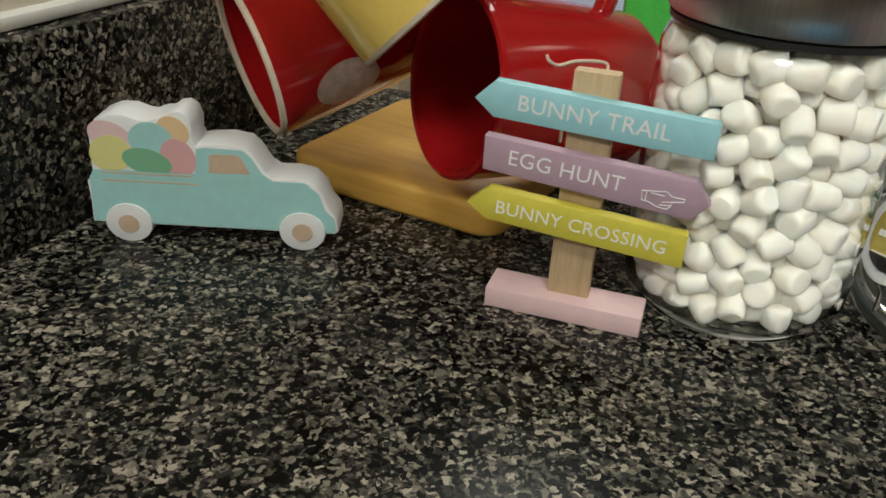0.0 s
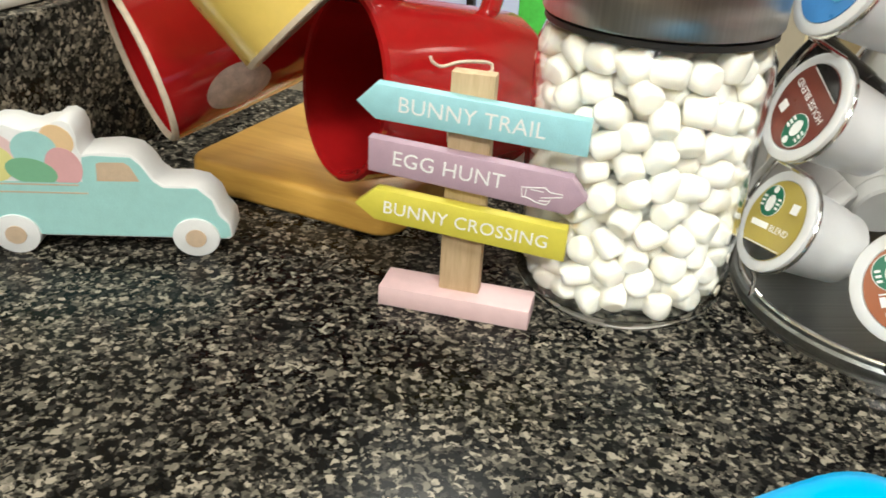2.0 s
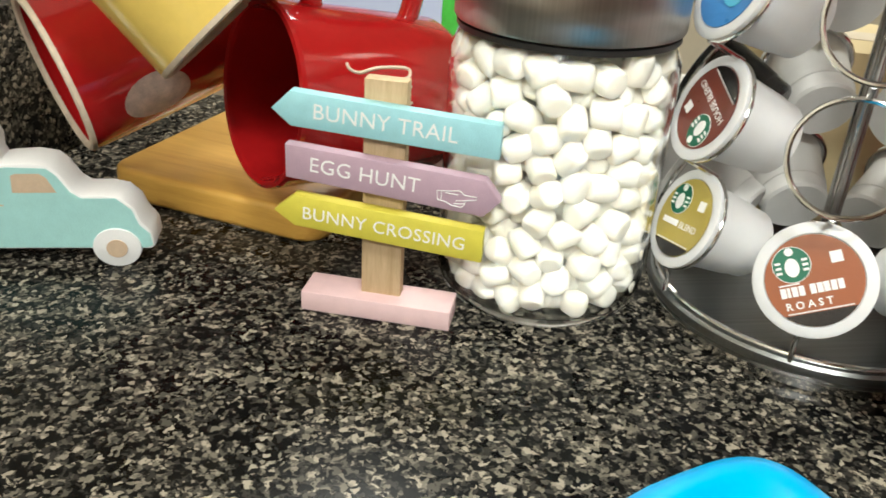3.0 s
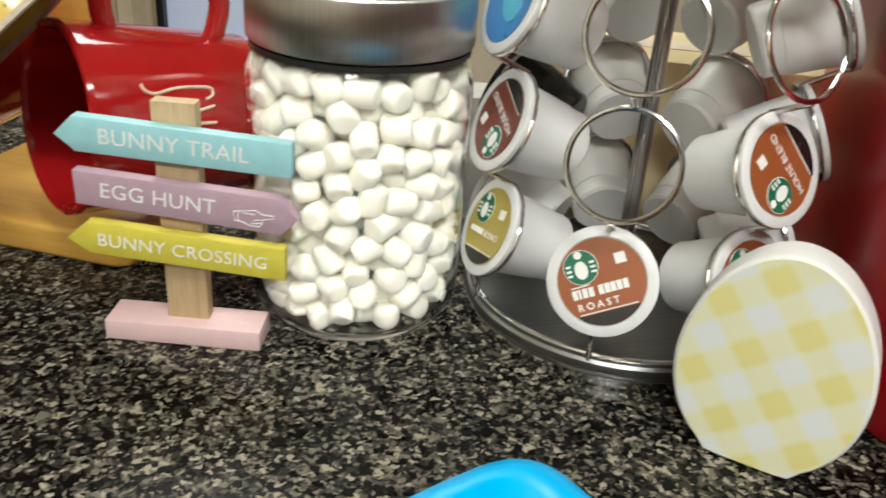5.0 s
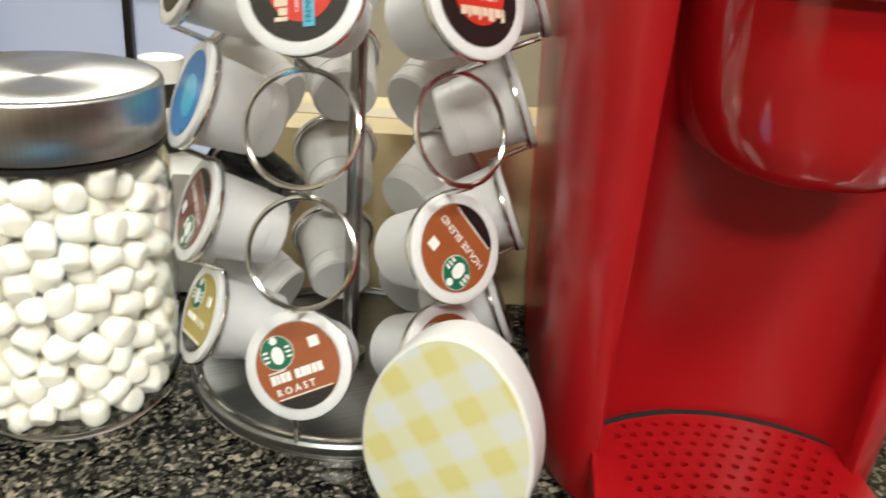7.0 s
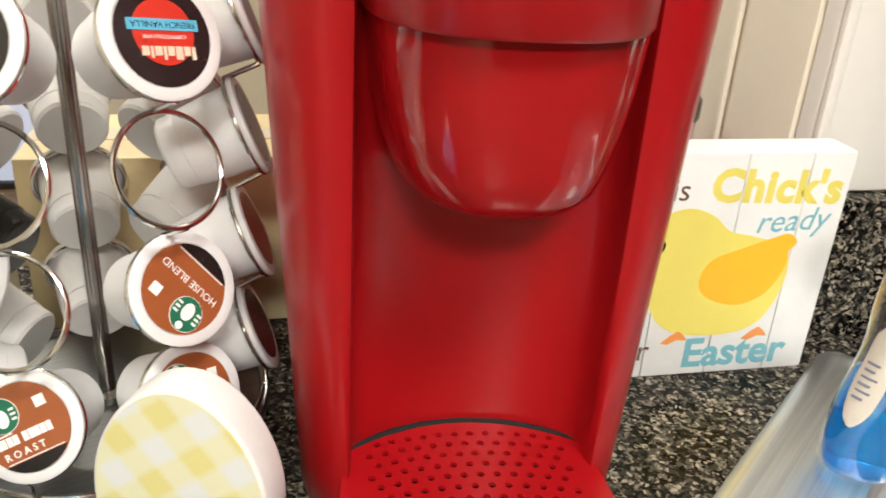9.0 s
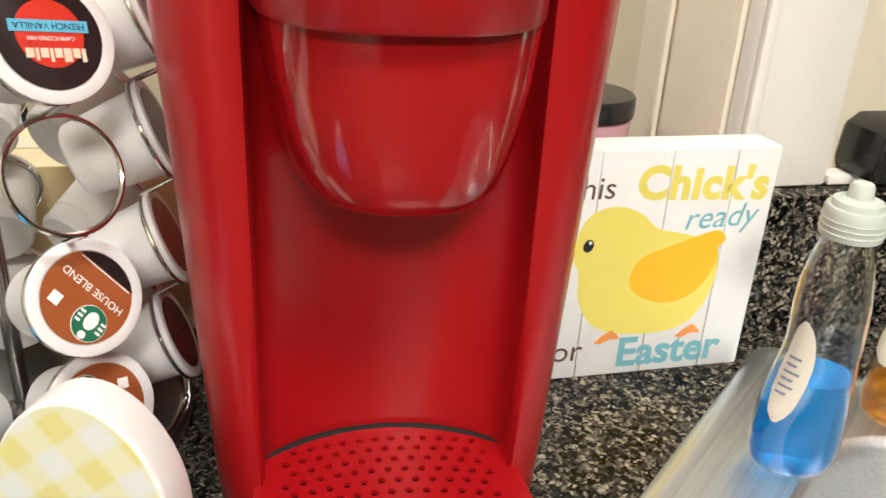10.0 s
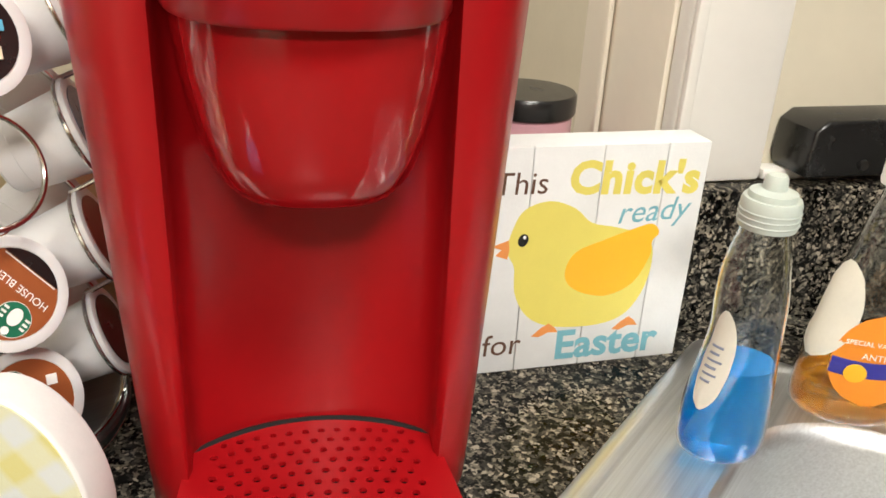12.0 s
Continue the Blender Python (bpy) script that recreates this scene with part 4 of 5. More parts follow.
def build_coffee_maker():
    k = thing("coffee_maker", pose(0.3693, 0.1928, 0, 0, 0, -26), "red plastic single-cup coffee maker with a perforated drip tray", "coffee maker")

    def outline(w):
        half = [(0.0, 0.012), (0.020, 0.0105), (0.038, 0.005), (0.050, -0.003), (0.0565, -0.010), (0.0560, -0.024), (0.0572, -0.0285), (0.0610, -0.0300), (0.068, -0.0275), (0.0755, -0.0205), (0.0815, -0.010), (0.0850, 0.004), (0.0855, 0.02), (0.0855, 0.14), (0.082, 0.158), (0.070, 0.166), (0.0, 0.168)]
        right = [(x * w if x > 0.058 else x, y) for x, y in half]
        return right + [(-x, y) for x, y in reversed(right[1:-1])]
    bm = bmesh.new()
    loops = []
    for z, w, grow in ((0.003, 0.90, 0.985), (0.007, 0.925, 1.0), (0.03, 0.945, 1.0), (0.09, 0.985, 1.0), (0.15, 1.025, 1.0), (0.21, 1.065, 1.0), (0.26, 1.10, 1.0), (0.315, 1.12, 1.0)):
        loops.append([bm.verts.new((x * grow, y, z)) for x, y in outline(w)])
    for a, b in zip(loops, loops[1:]):
        for i in range(len(a)):
            bm.faces.new((a[i], a[(i + 1) % len(a)], b[(i + 1) % len(b)], b[i]))
    bm.faces.new(loops[0]), bm.faces.new(loops[-1])
    part("body", bm, RED_PLASTIC, k, "satin red plastic housing", smooth=50)

    def front(hw, y, n=24, e=2.6, back=0.004):
        out = []
        for i in range(n + 1):
            a = math.pi * i / n
            c, s = math.cos(a), math.sin(a)
            out.append((hw * math.copysign(abs(c) ** (2 / e), c), back - (back - y) * abs(s) ** (2 / e)))
        return out
    bm = bmesh.new()
    loops = []
    for z, hw, y in ((0.1735, 0.025, -0.045), (0.1740, 0.0320, -0.054), (0.1758, 0.0372, -0.059), (0.1810, 0.0418, -0.0625), (0.1910, 0.0458, -0.0645), (0.2040, 0.0492, -0.0660), (0.2200, 0.0520, -0.0675), (0.2450, 0.0545, -0.0690)):
        loops.append([bm.verts.new((x + 0.0012, yy, z)) for x, yy in front(hw, y)])
    for a, b in zip(loops, loops[1:]):
        for i in range(len(a) - 1):
            bm.faces.new((a[i], a[i + 1], b[i + 1], b[i]))
        bm.faces.new((a[-1], a[0], b[0], b[-1]))
    bm.faces.new(loops[0]), bm.faces.new(loops[-1])
    part("brew_head", bm, RED_GLOSS, k, "glossy red cup-shaped brew head", smooth=50)
    bm = bmesh.new()
    loops = []
    for z, hw, y in ((0.2420, 0.0540, -0.0745), (0.2435, 0.0550, -0.0755), (0.2700, 0.0560, -0.0775), (0.315, 0.0565, -0.078), (0.320, 0.053, -0.074)):
        loops.append([bm.verts.new((x, yy, z)) for x, yy in front(hw, y)])
    for a, b in zip(loops, loops[1:]):
        for i in range(len(a) - 1):
            bm.faces.new((a[i], a[i + 1], b[i + 1], b[i]))
        bm.faces.new((a[-1], a[0], b[0], b[-1]))
    bm.faces.new(loops[0]), bm.faces.new(loops[-1])
    part("hood", bm, RED_PLASTIC, k, "satin red hood", smooth=50)

    # drip tray: arc at the back, straight sides, rounded front
    arc = [(-0.0590 + 0.118 * i / 16, -0.0125 + 0.0205 * (1 - (2 * i / 16 - 1) ** 2)) for i in range(17)]
    rim = arc + [(0.0615, -0.040), (0.0650, -0.085), (0.0600, -0.120), (0.040, -0.142), (0.0, -0.150), (-0.040, -0.142), (-0.0600, -0.120), (-0.0650, -0.085), (-0.0615, -0.040)]
    cup = bmesh.new()
    lo = [cup.verts.new((x * 0.97, y, 0.002)) for x, y in rim]
    hi = [cup.verts.new((x, y, 0.0300)) for x, y in rim]
    for i in range(len(rim)):
        cup.faces.new((lo[i], lo[(i + 1) % len(rim)], hi[(i + 1) % len(rim)], hi[i]))
    cup.faces.new(lo)
    cup.faces.new(hi)
    tray = part("drip_tray", cup, RED_PLASTIC, k, "red drip tray")
    bm = bmesh.new()
    edges = []

    def loop(pts):
        vs = [bm.verts.new((x, y, 0)) for x, y in pts]
        for a, b in zip(vs, vs[1:] + vs[:1]):
            edges.append(bm.edges.new((a, b)))
    loop(rim)
    for row in range(17):
        y0 = -0.0010 - 0.0076 * row
        n = 13 if row % 2 else 12
        for i in range(n):
            x = (i - (n - 1) / 2) * 0.0078
            y = y0 - 3.2 * x * x
            if abs(x) < 0.047 and y > -0.128:
                loop([(x + 0.0019 * math.cos(2 * math.pi * q / 8), y + 0.0019 * math.sin(2 * math.pi * q / 8)) for q in range(8)])
    bmesh.ops.triangle_fill(bm, edges=edges, use_beauty=True)
    ex = bmesh.ops.extrude_face_region(bm, geom=bm.faces[:])
    bmesh.ops.translate(bm, verts=[g for g in ex["geom"] if isinstance(g, bmesh.types.BMVert)], vec=(0, 0, -0.0020))
    part("perforated_plate", bm, RED_PLASTIC, tray, "red plate with rows of round drain holes", pose(0, 0, 0.0345), 20)
    # black sheet: the shade below the holes is put into its colour
    part("hole_shade_sheet", box((-0.045, -0.12, 0.0301), (0.045, -0.02, 0.0306)), SATIN_BLACK, tray, "black sheet painting the shade under the drain holes")
    # black tube laid in the open gap to paint its shade, no real gasket
    part("gap_shade_strip", tube([(x, y + 0.0028, 0.0325) for x, y in arc], 0.0026, 6), VOID, tray, "black strip painting the shade of the gap behind the plate")
    for x in (-0.06, 0.06):
        part("rubber_foot", lathe([(0.0, 0.0), (0.008, 0.0), (0.008, 0.004), (0.0, 0.004)], 16, pose(x, 0.02, 0)), BLACK, k)


build_coffee_maker()


# ---- square sign with a chick ----
def build_chick_sign():
    s = thing("easter_sign", pose(0.4935, 0.2326, 0, 0, 0, -22.4), "white plank box sign with a yellow chick and lettering", "sign")
    W0 = 0.1537
    part("box_frame", box((0, 0.002, 0), (W0, 0.026, 0.1505), 0.0012), BOARD_WHITE, s, "white painted box frame")
    cuts = [0.0, 0.0385, 0.0830, 0.1250, W0]
    for a, b in zip(cuts, cuts[1:]):
        part("plank", box((a + 0.0003, 0, 0.0005), (b - 0.0003, 0.003, 0.150), 0.0005), BOARD_WHITE, s)
    o = 0.0124
    body = smooth_path([(0.0160 + o, 0.0960, 0), (0.0230 + o, 0.1110, 0), (0.0390 + o, 0.1165, 0), (0.0560 + o, 0.1110, 0), (0.0680 + o, 0.1010, 0), (0.0850 + o, 0.0970, 0), (0.1060 + o, 0.0900, 0), (0.1130 + o, 0.0770, 0), (0.1110 + o, 0.0550, 0), (0.1000 + o, 0.0360, 0), (0.0800 + o, 0.0290, 0), (0.0500 + o, 0.0305, 0), (0.0320 + o, 0.0390, 0), (0.0220 + o, 0.0560, 0), (0.0200 + o, 0.0740, 0), (0.0150 + o, 0.0840, 0)], 4, True)
    part("chick_body", slab([(p[0], p[1]) for p in body], -0.00012, 0.001), CHICK_YELLOW, s, "yellow printed chick")
    wing = smooth_path([(0.0540 + o, 0.0700, 0), (0.0600 + o, 0.0820, 0), (0.0780 + o, 0.0890, 0), (0.0960 + o, 0.0950, 0), (0.1090 + o, 0.0980, 0), (0.1150 + o, 0.0920, 0), (0.1110 + o, 0.0860, 0), (0.1110 + o, 0.0760, 0), (0.1020 + o, 0.0580, 0), (0.0850 + o, 0.0500, 0), (0.0680 + o, 0.0530, 0), (0.0570 + o, 0.0600, 0)], 4, True)
    part("chick_wing", slab([(p[0], p[1]) for p in wing], -0.00022, 0.001), CHICK_WING, s, "orange-yellow printed wing")
    part("beak", slab([(0.0045 + o, 0.0890), (0.0150 + o, 0.0925), (0.0160 + o, 0.0860), (0.0150 + o, 0.0800), (0.0075 + o, 0.0830), (0.0110 + o, 0.0865)], -0.00022, 0.001), ORANGE_INK, s)
    part("eye", slab(oval(0.0242 + o, 0.0920, 0.0033, 0.0042, -15), -0.00025, 0.001), BLACK, s)
    part("eye_glint", slab(oval(0.0250 + o, 0.0940, 0.0009, 0.0011), -0.00035, 0.001), INK_WHITE, s)
    for x in (0.036, 0.092):
        part("foot", slab([(x + o, 0.0245), (x + 0.006 + o, 0.0300), (x + 0.011 + o, 0.0330), (x + 0.015 + o, 0.0300), (x + 0.018 + o, 0.0260), (x + 0.011 + o, 0.0265), (x + 0.005 + o, 0.0235)], -0.00022, 0.001), ORANGE_INK, s)
    lettering("This", 0.0200, BROWN_INK, s, pose(0.0200 + o, -0.00007, 0.1275), shear=0.05)
    lettering("Chick's", 0.0280, CHICK_YELLOW, s, pose(0.0935 + o, -0.00007, 0.1280, 0, 2, 0), bold=0.0012, spacing=1.06)
    lettering("ready", 0.0215, BLUE_INK, s, pose(0.1080 + o, -0.00007, 0.1065, 0, -2, 0), shear=0.25)
    lettering("for", 0.0215, BROWN_INK, s, pose(0.0160 + o, -0.00007, 0.0195), shear=0.05)
    lettering("Easter", 0.0290, BLUE_INK, s, pose(0.0890 + o, -0.00007, 0.0150), bold=0.0008)


build_chick_sign()


# ---- candle behind the sign ----
def build_candle():
    c = thing("jar_candle", ROOM @ pose(0.458, 0.556, 0), "mauve glass jar candle with a flat black lid", "candle")
    part("glass", lathe([(0.0, 0.0005), (0.034, 0.0005), (0.036, 0.003), (0.036, 0.128), (0.034, 0.130), (0.0, 0.130)], 48), CANDLE_PINK, c)
    part("lid", lathe([(0.0, 0.1305), (0.0375, 0.1305), (0.038, 0.132), (0.038, 0.144), (0.0365, 0.146), (0.0, 0.146)], 48), BLACK, c, "glossy black lid")


build_candle()


# ---- sink ----
def build_sink():
    """Drop-in steel sink: flat rolled rim, ledge and a round-cornered basin."""
    s = thing("sink", sink_m(), "stainless steel drop-in kitchen sink with a wide rim", "sink")

    def rounded(x0, x1, y0, y1, r, z):
        out = []
        for cx, cy, a0 in ((x1 - r, y1 - r, 0), (x0 + r, y1 - r, 90), (x0 + r, y0 + r, 180), (x1 - r, y0 + r, 270)):
            for q in range(9):
                a = radians(a0 + 90 * q / 8)
                out.append((cx + r * math.cos(a), cy + r * math.sin(a), z))
        return out
    bm = bmesh.new()
    rings = [rounded(-0.03, 0.275, -0.40, 0.0, 0.012, 0.0006), rounded(-0.027, 0.272, -0.397, -0.003, 0.012, 0.0042), rounded(-0.022, 0.267, -0.392, -0.0100, 0.012, 0.0046), rounded(-0.019, 0.264, -0.389, -0.0135, 0.012, 0.0030), rounded(-0.017, 0.262, -0.387, -0.0160, 0.014, 0.0022),
             rounded(0.012, 0.232, -0.34, -0.062, 0.075, 0.0022), rounded(0.016, 0.228, -0.336, -0.066, 0.073, 0.0005), rounded(0.020, 0.224, -0.332, -0.070, 0.07, -0.008), rounded(0.026, 0.218, -0.326, -0.076, 0.07, -0.12), rounded(0.045, 0.20, -0.31, -0.095, 0.06, -0.145)]
    loops = [[bm.verts.new(p) for p in ring] for ring in rings]
    for a, b in list(zip(loops, loops[1:]))[:5]:
        for i in range(len(a)):
            bm.faces.new((a[i], a[(i + 1) % len(a)], b[(i + 1) % len(b)], b[i]))
    part("rim", bm, SINK_STEEL, s, "flat rim with a rolled edge", smooth=60)
    bm = bmesh.new()
    loops = [[bm.verts.new(p) for p in ring] for ring in rings[5:]]
    for a, b in zip(loops, loops[1:]):
        for i in range(len(a)):
            bm.faces.new((a[i], a[(i + 1) % len(a)], b[(i + 1) % len(b)], b[i]))
    bm.faces.new(loops[-1])
    part("basin", bm, SINK_STEEL, s, "deep basin with rounded corners", smooth=60)
    part("drain", lathe([(0.0, -0.1445), (0.030, -0.1445), (0.036, -0.1420), (0.040, -0.1435), (0.040, -0.1449), (0.0, -0.1449)], 36, pose(0.122, -0.20, 0)), CHROME, s, "round drain")


build_sink()


# ---- soap bottles ----
def bottle(name, m, label, rows, liquid, level):
    """Clear bottle from (height, half width, half depth) rows."""
    b = thing(name, m, label, "soap bottle")

    def ring_rows(bm, rows, inset, z0, z1):
        use = [q for q in rows if z0 <= q[0] <= z1]
        return [[bm.verts.new((off + (hw - inset) * math.cos(2 * math.pi * q / 48), (hd - inset) * math.sin(2 * math.pi * q / 48), z + (inset if z == use[0][0] else 0))) for q in range(48)] for z, hw, hd, off in use]

    def skin(bm, loops):
        for a, c in zip(loops, loops[1:]):
            for i in range(48):
                bm.faces.new((a[i], a[(i + 1) % 48], c[(i + 1) % 48], c[i]))
        bm.faces.new(loops[0]), bm.faces.new(loops[-1])
        return bm

    def hull(rows, inset, z0, z1):
        bm = bmesh.new()
        return skin(bm, ring_rows(bm, rows, inset, z0, z1))

    def shell(rows, wall):
        bm = bmesh.new()
        outer = ring_rows(bm, rows, 0.0, 0, 1)
        return skin(bm, outer + ring_rows(bm, rows, wall, 0, 1)[::-1])
    fine = smooth4(rows, 8)
    sh = part("bottle", shell(fine, 0.0007), BOTTLE, b, "clear plastic bottle")
    sh.visible_shadow = False
    lq = part("liquid", hull(fine, 0.0012, 0, level), liquid, b, "blue soap" if liquid is BLUE_SOAP else "amber soap")
    lq.visible_shadow = False
    return b


def smooth4(rows, n=4):
    v = [Vector(r) for r in rows]
    out = []
    for i in range(len(v) - 1):
        a, b, c, d = v[max(i - 1, 0)], v[i], v[i + 1], v[min(i + 2, len(v) - 1)]
        for j in range(n):
            t = j / n
            out.append(tuple(0.5 * (2 * b + (c - a) * t + (2 * a - 5 * b + 4 * c - d) * t * t + (3 * b - a - 3 * c + d) * t ** 3)))
    return out + [tuple(v[-1])]


def label_on(parent, rows, z0, z1, a0, a1, mat, text, lift=0.0006, round_ends=True):
    """A label wrapped on the bottle's side."""
    fine = smooth4(rows, 8)
    bm = bmesh.new()
    grid = []
    nz, na = 14, 14
    for i in range(nz + 1):
        z = z0 + (z1 - z0) * i / nz
        row = min(fine, key=lambda q: abs(q[0] - z))
        f = math.sqrt(max(0.02, 1 - (2 * i / nz - 1) ** 2)) if round_ends else 1.0
        mid, half = (a0 + a1) / 2, (a1 - a0) / 2 * f
        line = []
        for k in range(na + 1):
            a = radians(mid - half + 2 * half * k / na)
            line.append(bm.verts.new((row[3] + (row[1] + lift) * math.cos(a), (row[2] + lift) * math.sin(a), z)))
        grid.append(line)
    for i in range(nz):
        for k in range(na):
            bm.faces.new((grid[i][k], grid[i][k + 1], grid[i + 1][k + 1], grid[i + 1][k]))
    return part("label", bm, mat, parent, text)


BLUE_ROWS = [(0.0, 0.017, 0.014, 0.0), (0.003, 0.0220, 0.0172, 0.0), (0.012, 0.0246, 0.0186, 0.0), (0.035, 0.0240, 0.0184, 0.0), (0.055, 0.0215, 0.0172, 0.001), (0.075, 0.0192, 0.0162, 0.002), (0.095, 0.0190, 0.0160, 0.001), (0.110, 0.0175, 0.0152, 0.0), (0.122, 0.0150, 0.0142, 0.0), (0.130, 0.0128, 0.0128, 0.0), (0.136, 0.0122, 0.0122, 0.0)]
blue = bottle("dish_soap_bottle", pose(0.5670, 0.0905, 0.0045, 0, 0, -30), "clear plastic bottle half full of bright blue dish soap", BLUE_ROWS, BLUE_SOAP, 0.058)
blue_label = label_on(blue, BLUE_ROWS, 0.034, 0.092, 186, 236, LABEL_CREAM, "cream oval label seen from the side")
for z, a1 in ((0.050, 214), (0.054, 220), (0.058, 216), (0.062, 222), (0.066, 214), (0.070, 218)):
    bar = label_on(blue, BLUE_ROWS, z, z + 0.0014, 196, a1, LABEL_GREY, "", 0.0010, False)
    bar.name, bar.parent = "print_line", blue_label
part("collar", lathe([(0.0, 0.1350), (0.0142, 0.1350), (0.0146, 0.1365), (0.0146, 0.1480), (0.0138, 0.1500), (0.0, 0.1500)], 36), CAP, blue, "frosted ribbed cap")
for z in (0.138, 0.141, 0.144):
    part("cap_rib", tube(circle(0.0147, 32, pose(0, 0, z)), 0.0005, 6, True), CAP, blue)
part("nozzle", lathe([(0.0, 0.1495), (0.0120, 0.1495), (0.0115, 0.1530), (0.0060, 0.1545), (0.0055, 0.1600), (0.0045, 0.1615), (0.0, 0.1615)], 28), CAP, blue, "pale green push nozzle")

AMBER_ROWS = [(0.0, 0.026, 0.018, 0.0), (0.003, 0.0330, 0.0225, 0.0), (0.012, 0.0365, 0.0245, 0.0), (0.040, 0.0345, 0.0240, 0.0), (0.070, 0.0300, 0.0215, 0.001), (0.100, 0.0240, 0.0190, 0.002), (0.125, 0.0165, 0.0150, 0.001), (0.138, 0.0125, 0.0125, 0.0), (0.145, 0.0122, 0.0122, 0.0)]
amber = bottle("dish_soap_bottle", pose(0.6690, 0.0700, 0.0045, 0, 0, -38), "clear plastic bottle with a little amber orange-scented dish soap", AMBER_ROWS, AMBER_SOAP, 0.026)
lab = label_on(amber, AMBER_ROWS, 0.018, 0.075, 220, 310, LABEL_ORANGE, "orange label with navy band")
bandl = label_on(amber, AMBER_ROWS, 0.036, 0.046, 222, 308, LABEL_BLUE, "navy band", 0.0010, False)
bandl.parent = lab
label_on(amber, AMBER_ROWS, 0.040, 0.100, 150, 235, LABEL_CREAM, "white back label seen through the bottle", 0.0006)
lettering("SPECIAL VALUE", 0.0042, INK_WHITE, lab, pose(-0.009, -0.0245, 0.058, 0, 0, -14))
lettering("ANTI", 0.0055, INK_WHITE, lab, pose(-0.007, -0.0252, 0.0500, 0, 0, -14))
part("orange_print", slab(oval(-0.008, 0.0385, 0.0062, 0.0058), -0.0262, -0.0256, m=pose(0, 0, 0, 0, 0, -14)), CHICK_WING, lab, "printed orange fruit")
part("cap", lathe([(0.0, 0.1440), (0.0150, 0.1440), (0.0155, 0.146), (0.0150, 0.160), (0.0100, 0.163), (0.0070, 0.176), (0.0, 0.178)], 32), SOAP_WHITE, amber, "white cap")


# ---- black outlet box on the wall ----
def build_box():
    b = thing("wall_device", ROOM @ pose(0.614, 0.4695, 0.106), "glossy black plastic box mounted on the wall", "device")
    bm = slab([(0.003, 0.007), (0.0, 0.016), (0.002, 0.040), (0.011, 0.047), (0.15, 0.047), (0.156, 0.040), (0.156, 0.007)], -0.042, 0.0, 0.003, 3)
    part("case", bm, BLACK, b)
    for x in (0.045, 0.105):
        part("knob", lathe([(0.0, 0.0), (0.004, 0.0), (0.0035, 0.002), (0.0, 0.002)], 16, pose(x, -0.0425, 0.016, 90, 0, 0)), SATIN_BLACK, b)


build_box()


# ---- blue and white plastic tool near the counter's front ----
def build_scoop():
    g = thing("plastic_scoop", pose(0.0925, 0.1385, 0, 0, 0, 20) @ Matrix.Diagonal((1.28, 1, 1, 1)), "bright blue plastic scoop with a white handle", "scoop")
    bm = bmesh.new()
    rows = [(0.0, 0.031, 0.031), (0.020, 0.034, 0.034), (0.042, 0.032, 0.032), (0.049, 0.028, 0.028), (0.0515, 0.022, 0.022), (0.0505, 0.017, 0.017), (0.047, 0.013, 0.013)]
    loops = [[bm.verts.new((hw * math.copysign(abs(math.cos(2 * math.pi * q / 36)) ** 0.6, math.cos(2 * math.pi * q / 36)), hd * math.copysign(abs(math.sin(2 * math.pi * q / 36)) ** 0.6, math.sin(2 * math.pi * q / 36)), z)) for q in range(36)] for z, hw, hd in rows]
    for a, b in zip(loops, loops[1:]):
        for i in range(36):
            bm.faces.new((a[i], a[(i + 1) % 36], b[(i + 1) % 36], b[i]))
    bm.faces.new(loops[0]), bm.faces.new(loops[-1])
    part("cup", bm, CYAN, g, "bright blue plastic cup")
    part("handle", box((-0.066, -0.006, 0.030), (-0.026, 0.022, 0.047), 0.007, 4), SOAP_WHITE, g, "white rounded handle")


build_scoop()


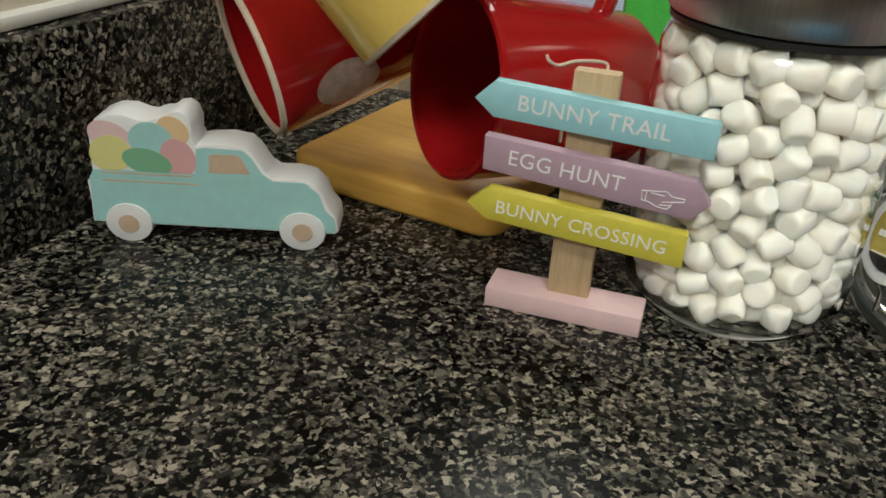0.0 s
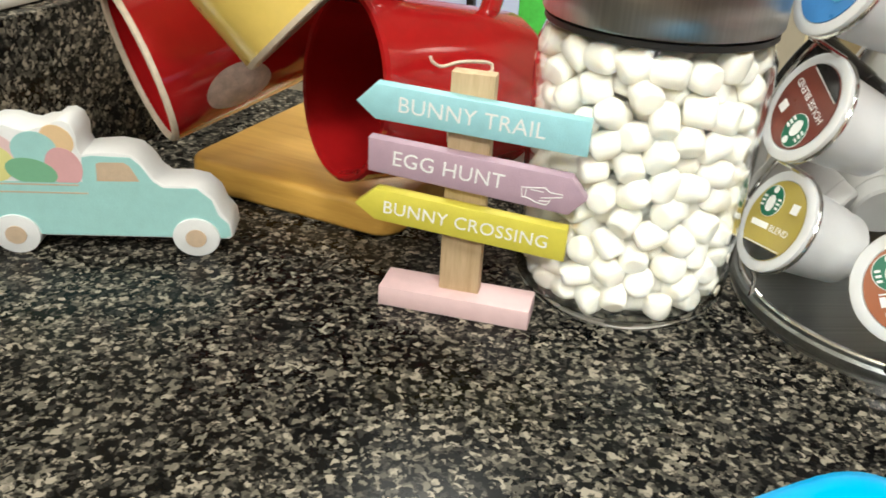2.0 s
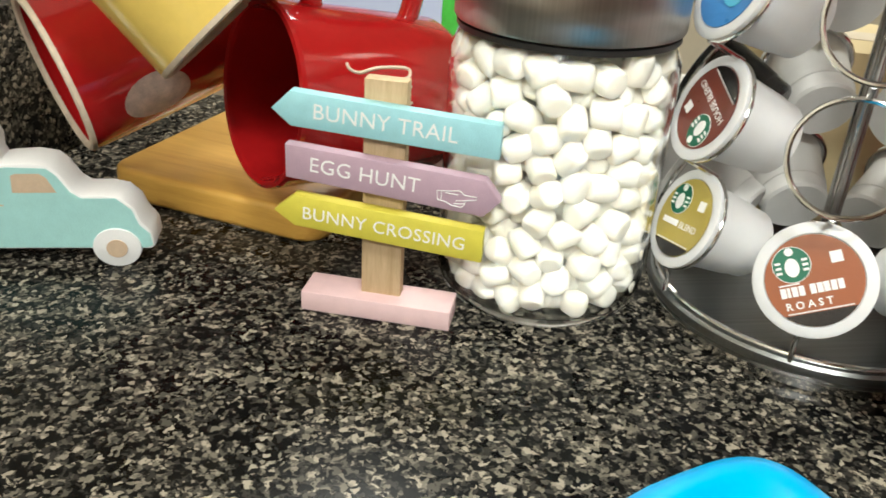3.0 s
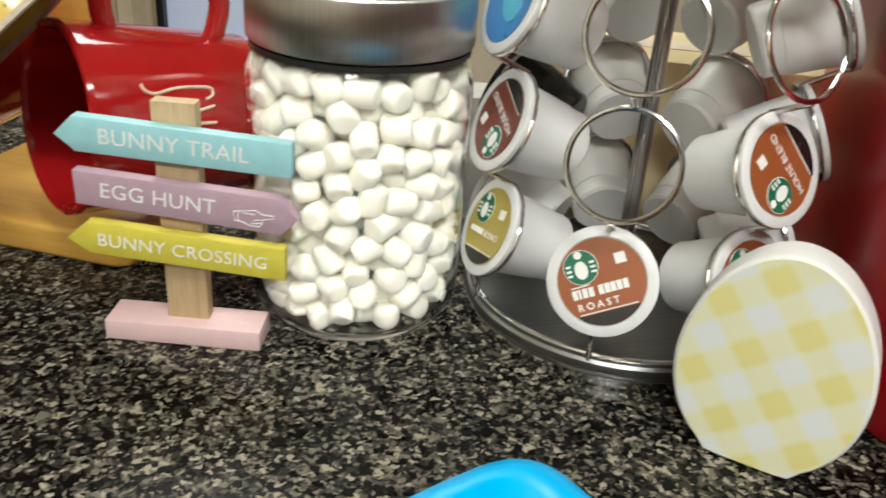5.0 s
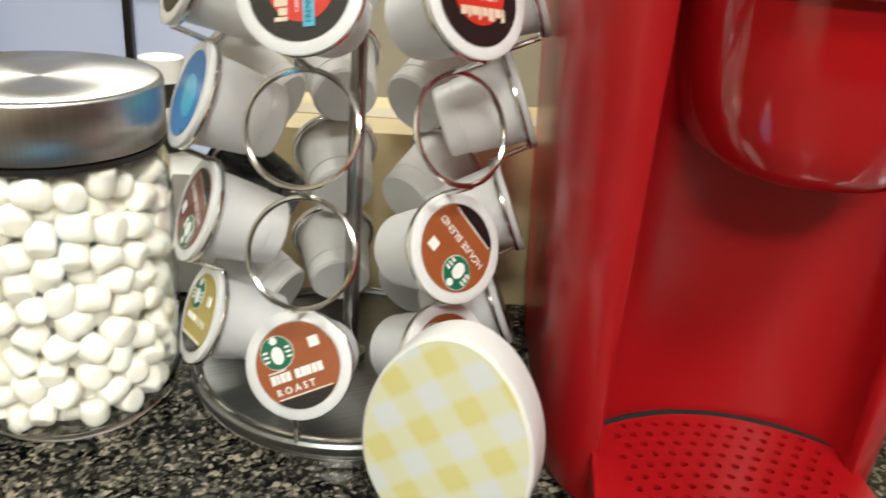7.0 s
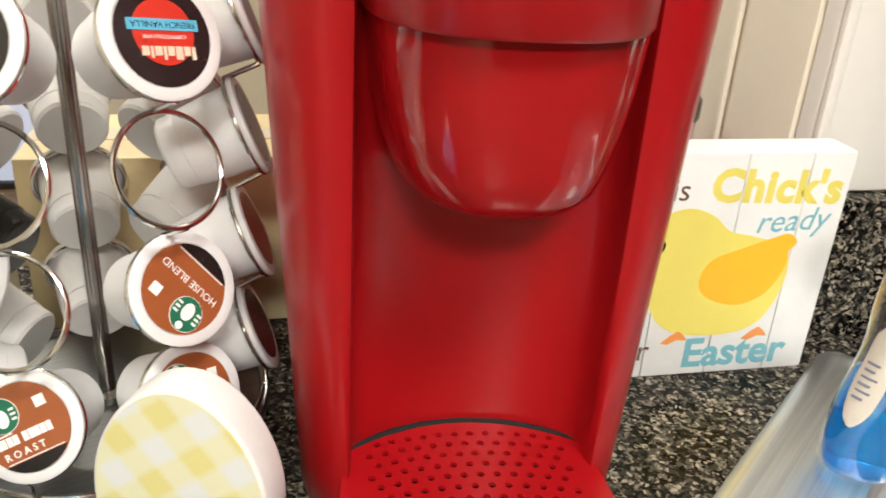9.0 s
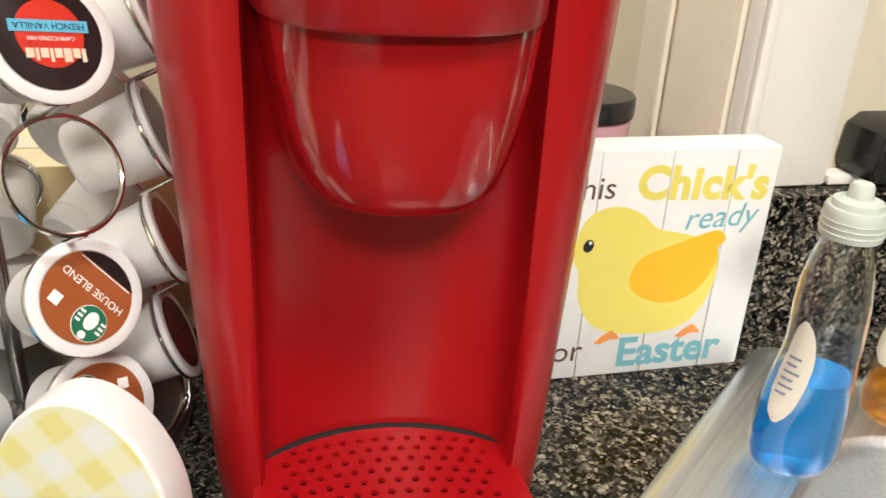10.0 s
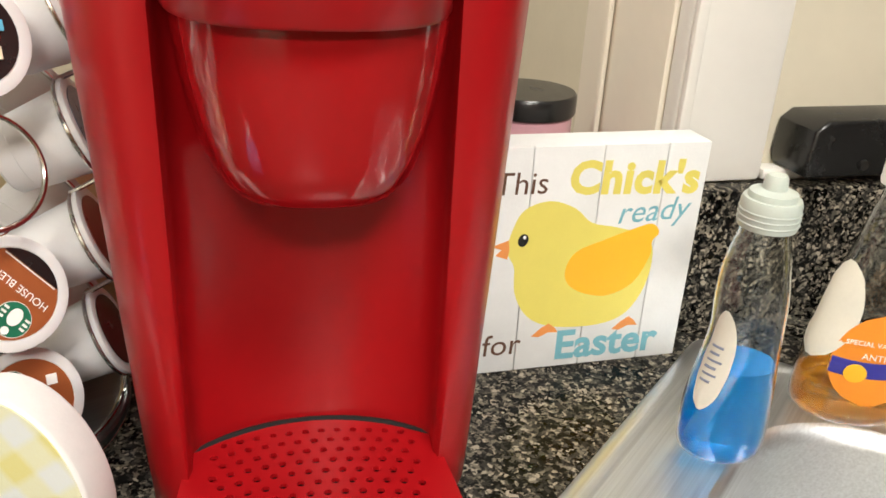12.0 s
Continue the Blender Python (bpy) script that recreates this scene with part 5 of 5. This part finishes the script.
# ---- clutter behind the carousel ----
def carton(name, lo, hi, turn, mat, label, cat="box", flap=True):
    cx, cy = (lo[0] + hi[0]) / 2, (lo[1] + hi[1]) / 2
    c = thing(name, ROOM @ pose(cx, cy, 0, 0, 0, turn), label, cat)
    w, d = (hi[0] - lo[0]) / 2, (hi[1] - lo[1]) / 2
    part("carton", box((-w, -d, lo[2]), (w, d, hi[2]), 0.0015), mat, c)
    if flap:
        part("tape", box((-w - 0.0004, -0.012, hi[2] - 0.02), (w + 0.0004, 0.012, hi[2] + 0.0005)), CURTAIN, c)
    return c


carton("cardboard_box", (0.03, 0.500, 0.0004), (0.36, 0.595, 0.118), 0, CARD, "plain cream cardboard box on the ledge")
carton("paper_packet", (-0.165, 0.490, 0.0004), (0.015, 0.528, 0.085), 3, WHITE, "white paper packet on the ledge", "packet", False)
carton("snack_bag", (-0.165, 0.545, 0.0004), (-0.12, 0.590, 0.125), 12, GREEN_BAG, "glossy green snack bag on the ledge", "bag", False)


def build_bag_stand_in():
    # simple banded cylinder in place of a slanted black and white checked bag
    c = thing("checked_bag_stand_in", ROOM @ pose(-0.055, 0.560, 0.0004), "white cylinder with dark bands, standing in for a checked bag", "canister")
    for k in range(9):
        part("band", lathe([(0.0, 0.016 * k), (0.015, 0.016 * k), (0.015, 0.016 * k + 0.0155), (0.0, 0.016 * k + 0.0155)], 32), WHITE if k % 2 == 0 else SATIN_BLACK, c)


build_bag_stand_in()


def build_fruit_bowl():
    b = thing("bowl", ROOM @ pose(0.29, 0.550, 0.1184), "pale green bowl on the cardboard box", "bowl")
    part("shell", lathe([(0.0, 0.0), (0.020, 0.0), (0.034, 0.016), (0.040, 0.036), (0.037, 0.036), (0.031, 0.018), (0.0, 0.004)], 40), GREEN, b)
    for k, (x, y, mat) in enumerate(((-0.014, 0.0, FOIL_RED), (0.014, 0.006, PEACH), (0.0, -0.014, LIME))):
        f = part("fruit", lathe([(0.0, -0.013), (0.008, -0.011), (0.0135, 0.0), (0.009, 0.010), (0.002, 0.0115), (0.0, 0.010)], 24), mat, None, "", ROOM @ pose(0.29 + x, 0.550 + y, 0.1184 + 0.034))
        tagged(f, "small round fruit in the bowl", "fruit", "fruit in the bowl")


build_fruit_bowl()
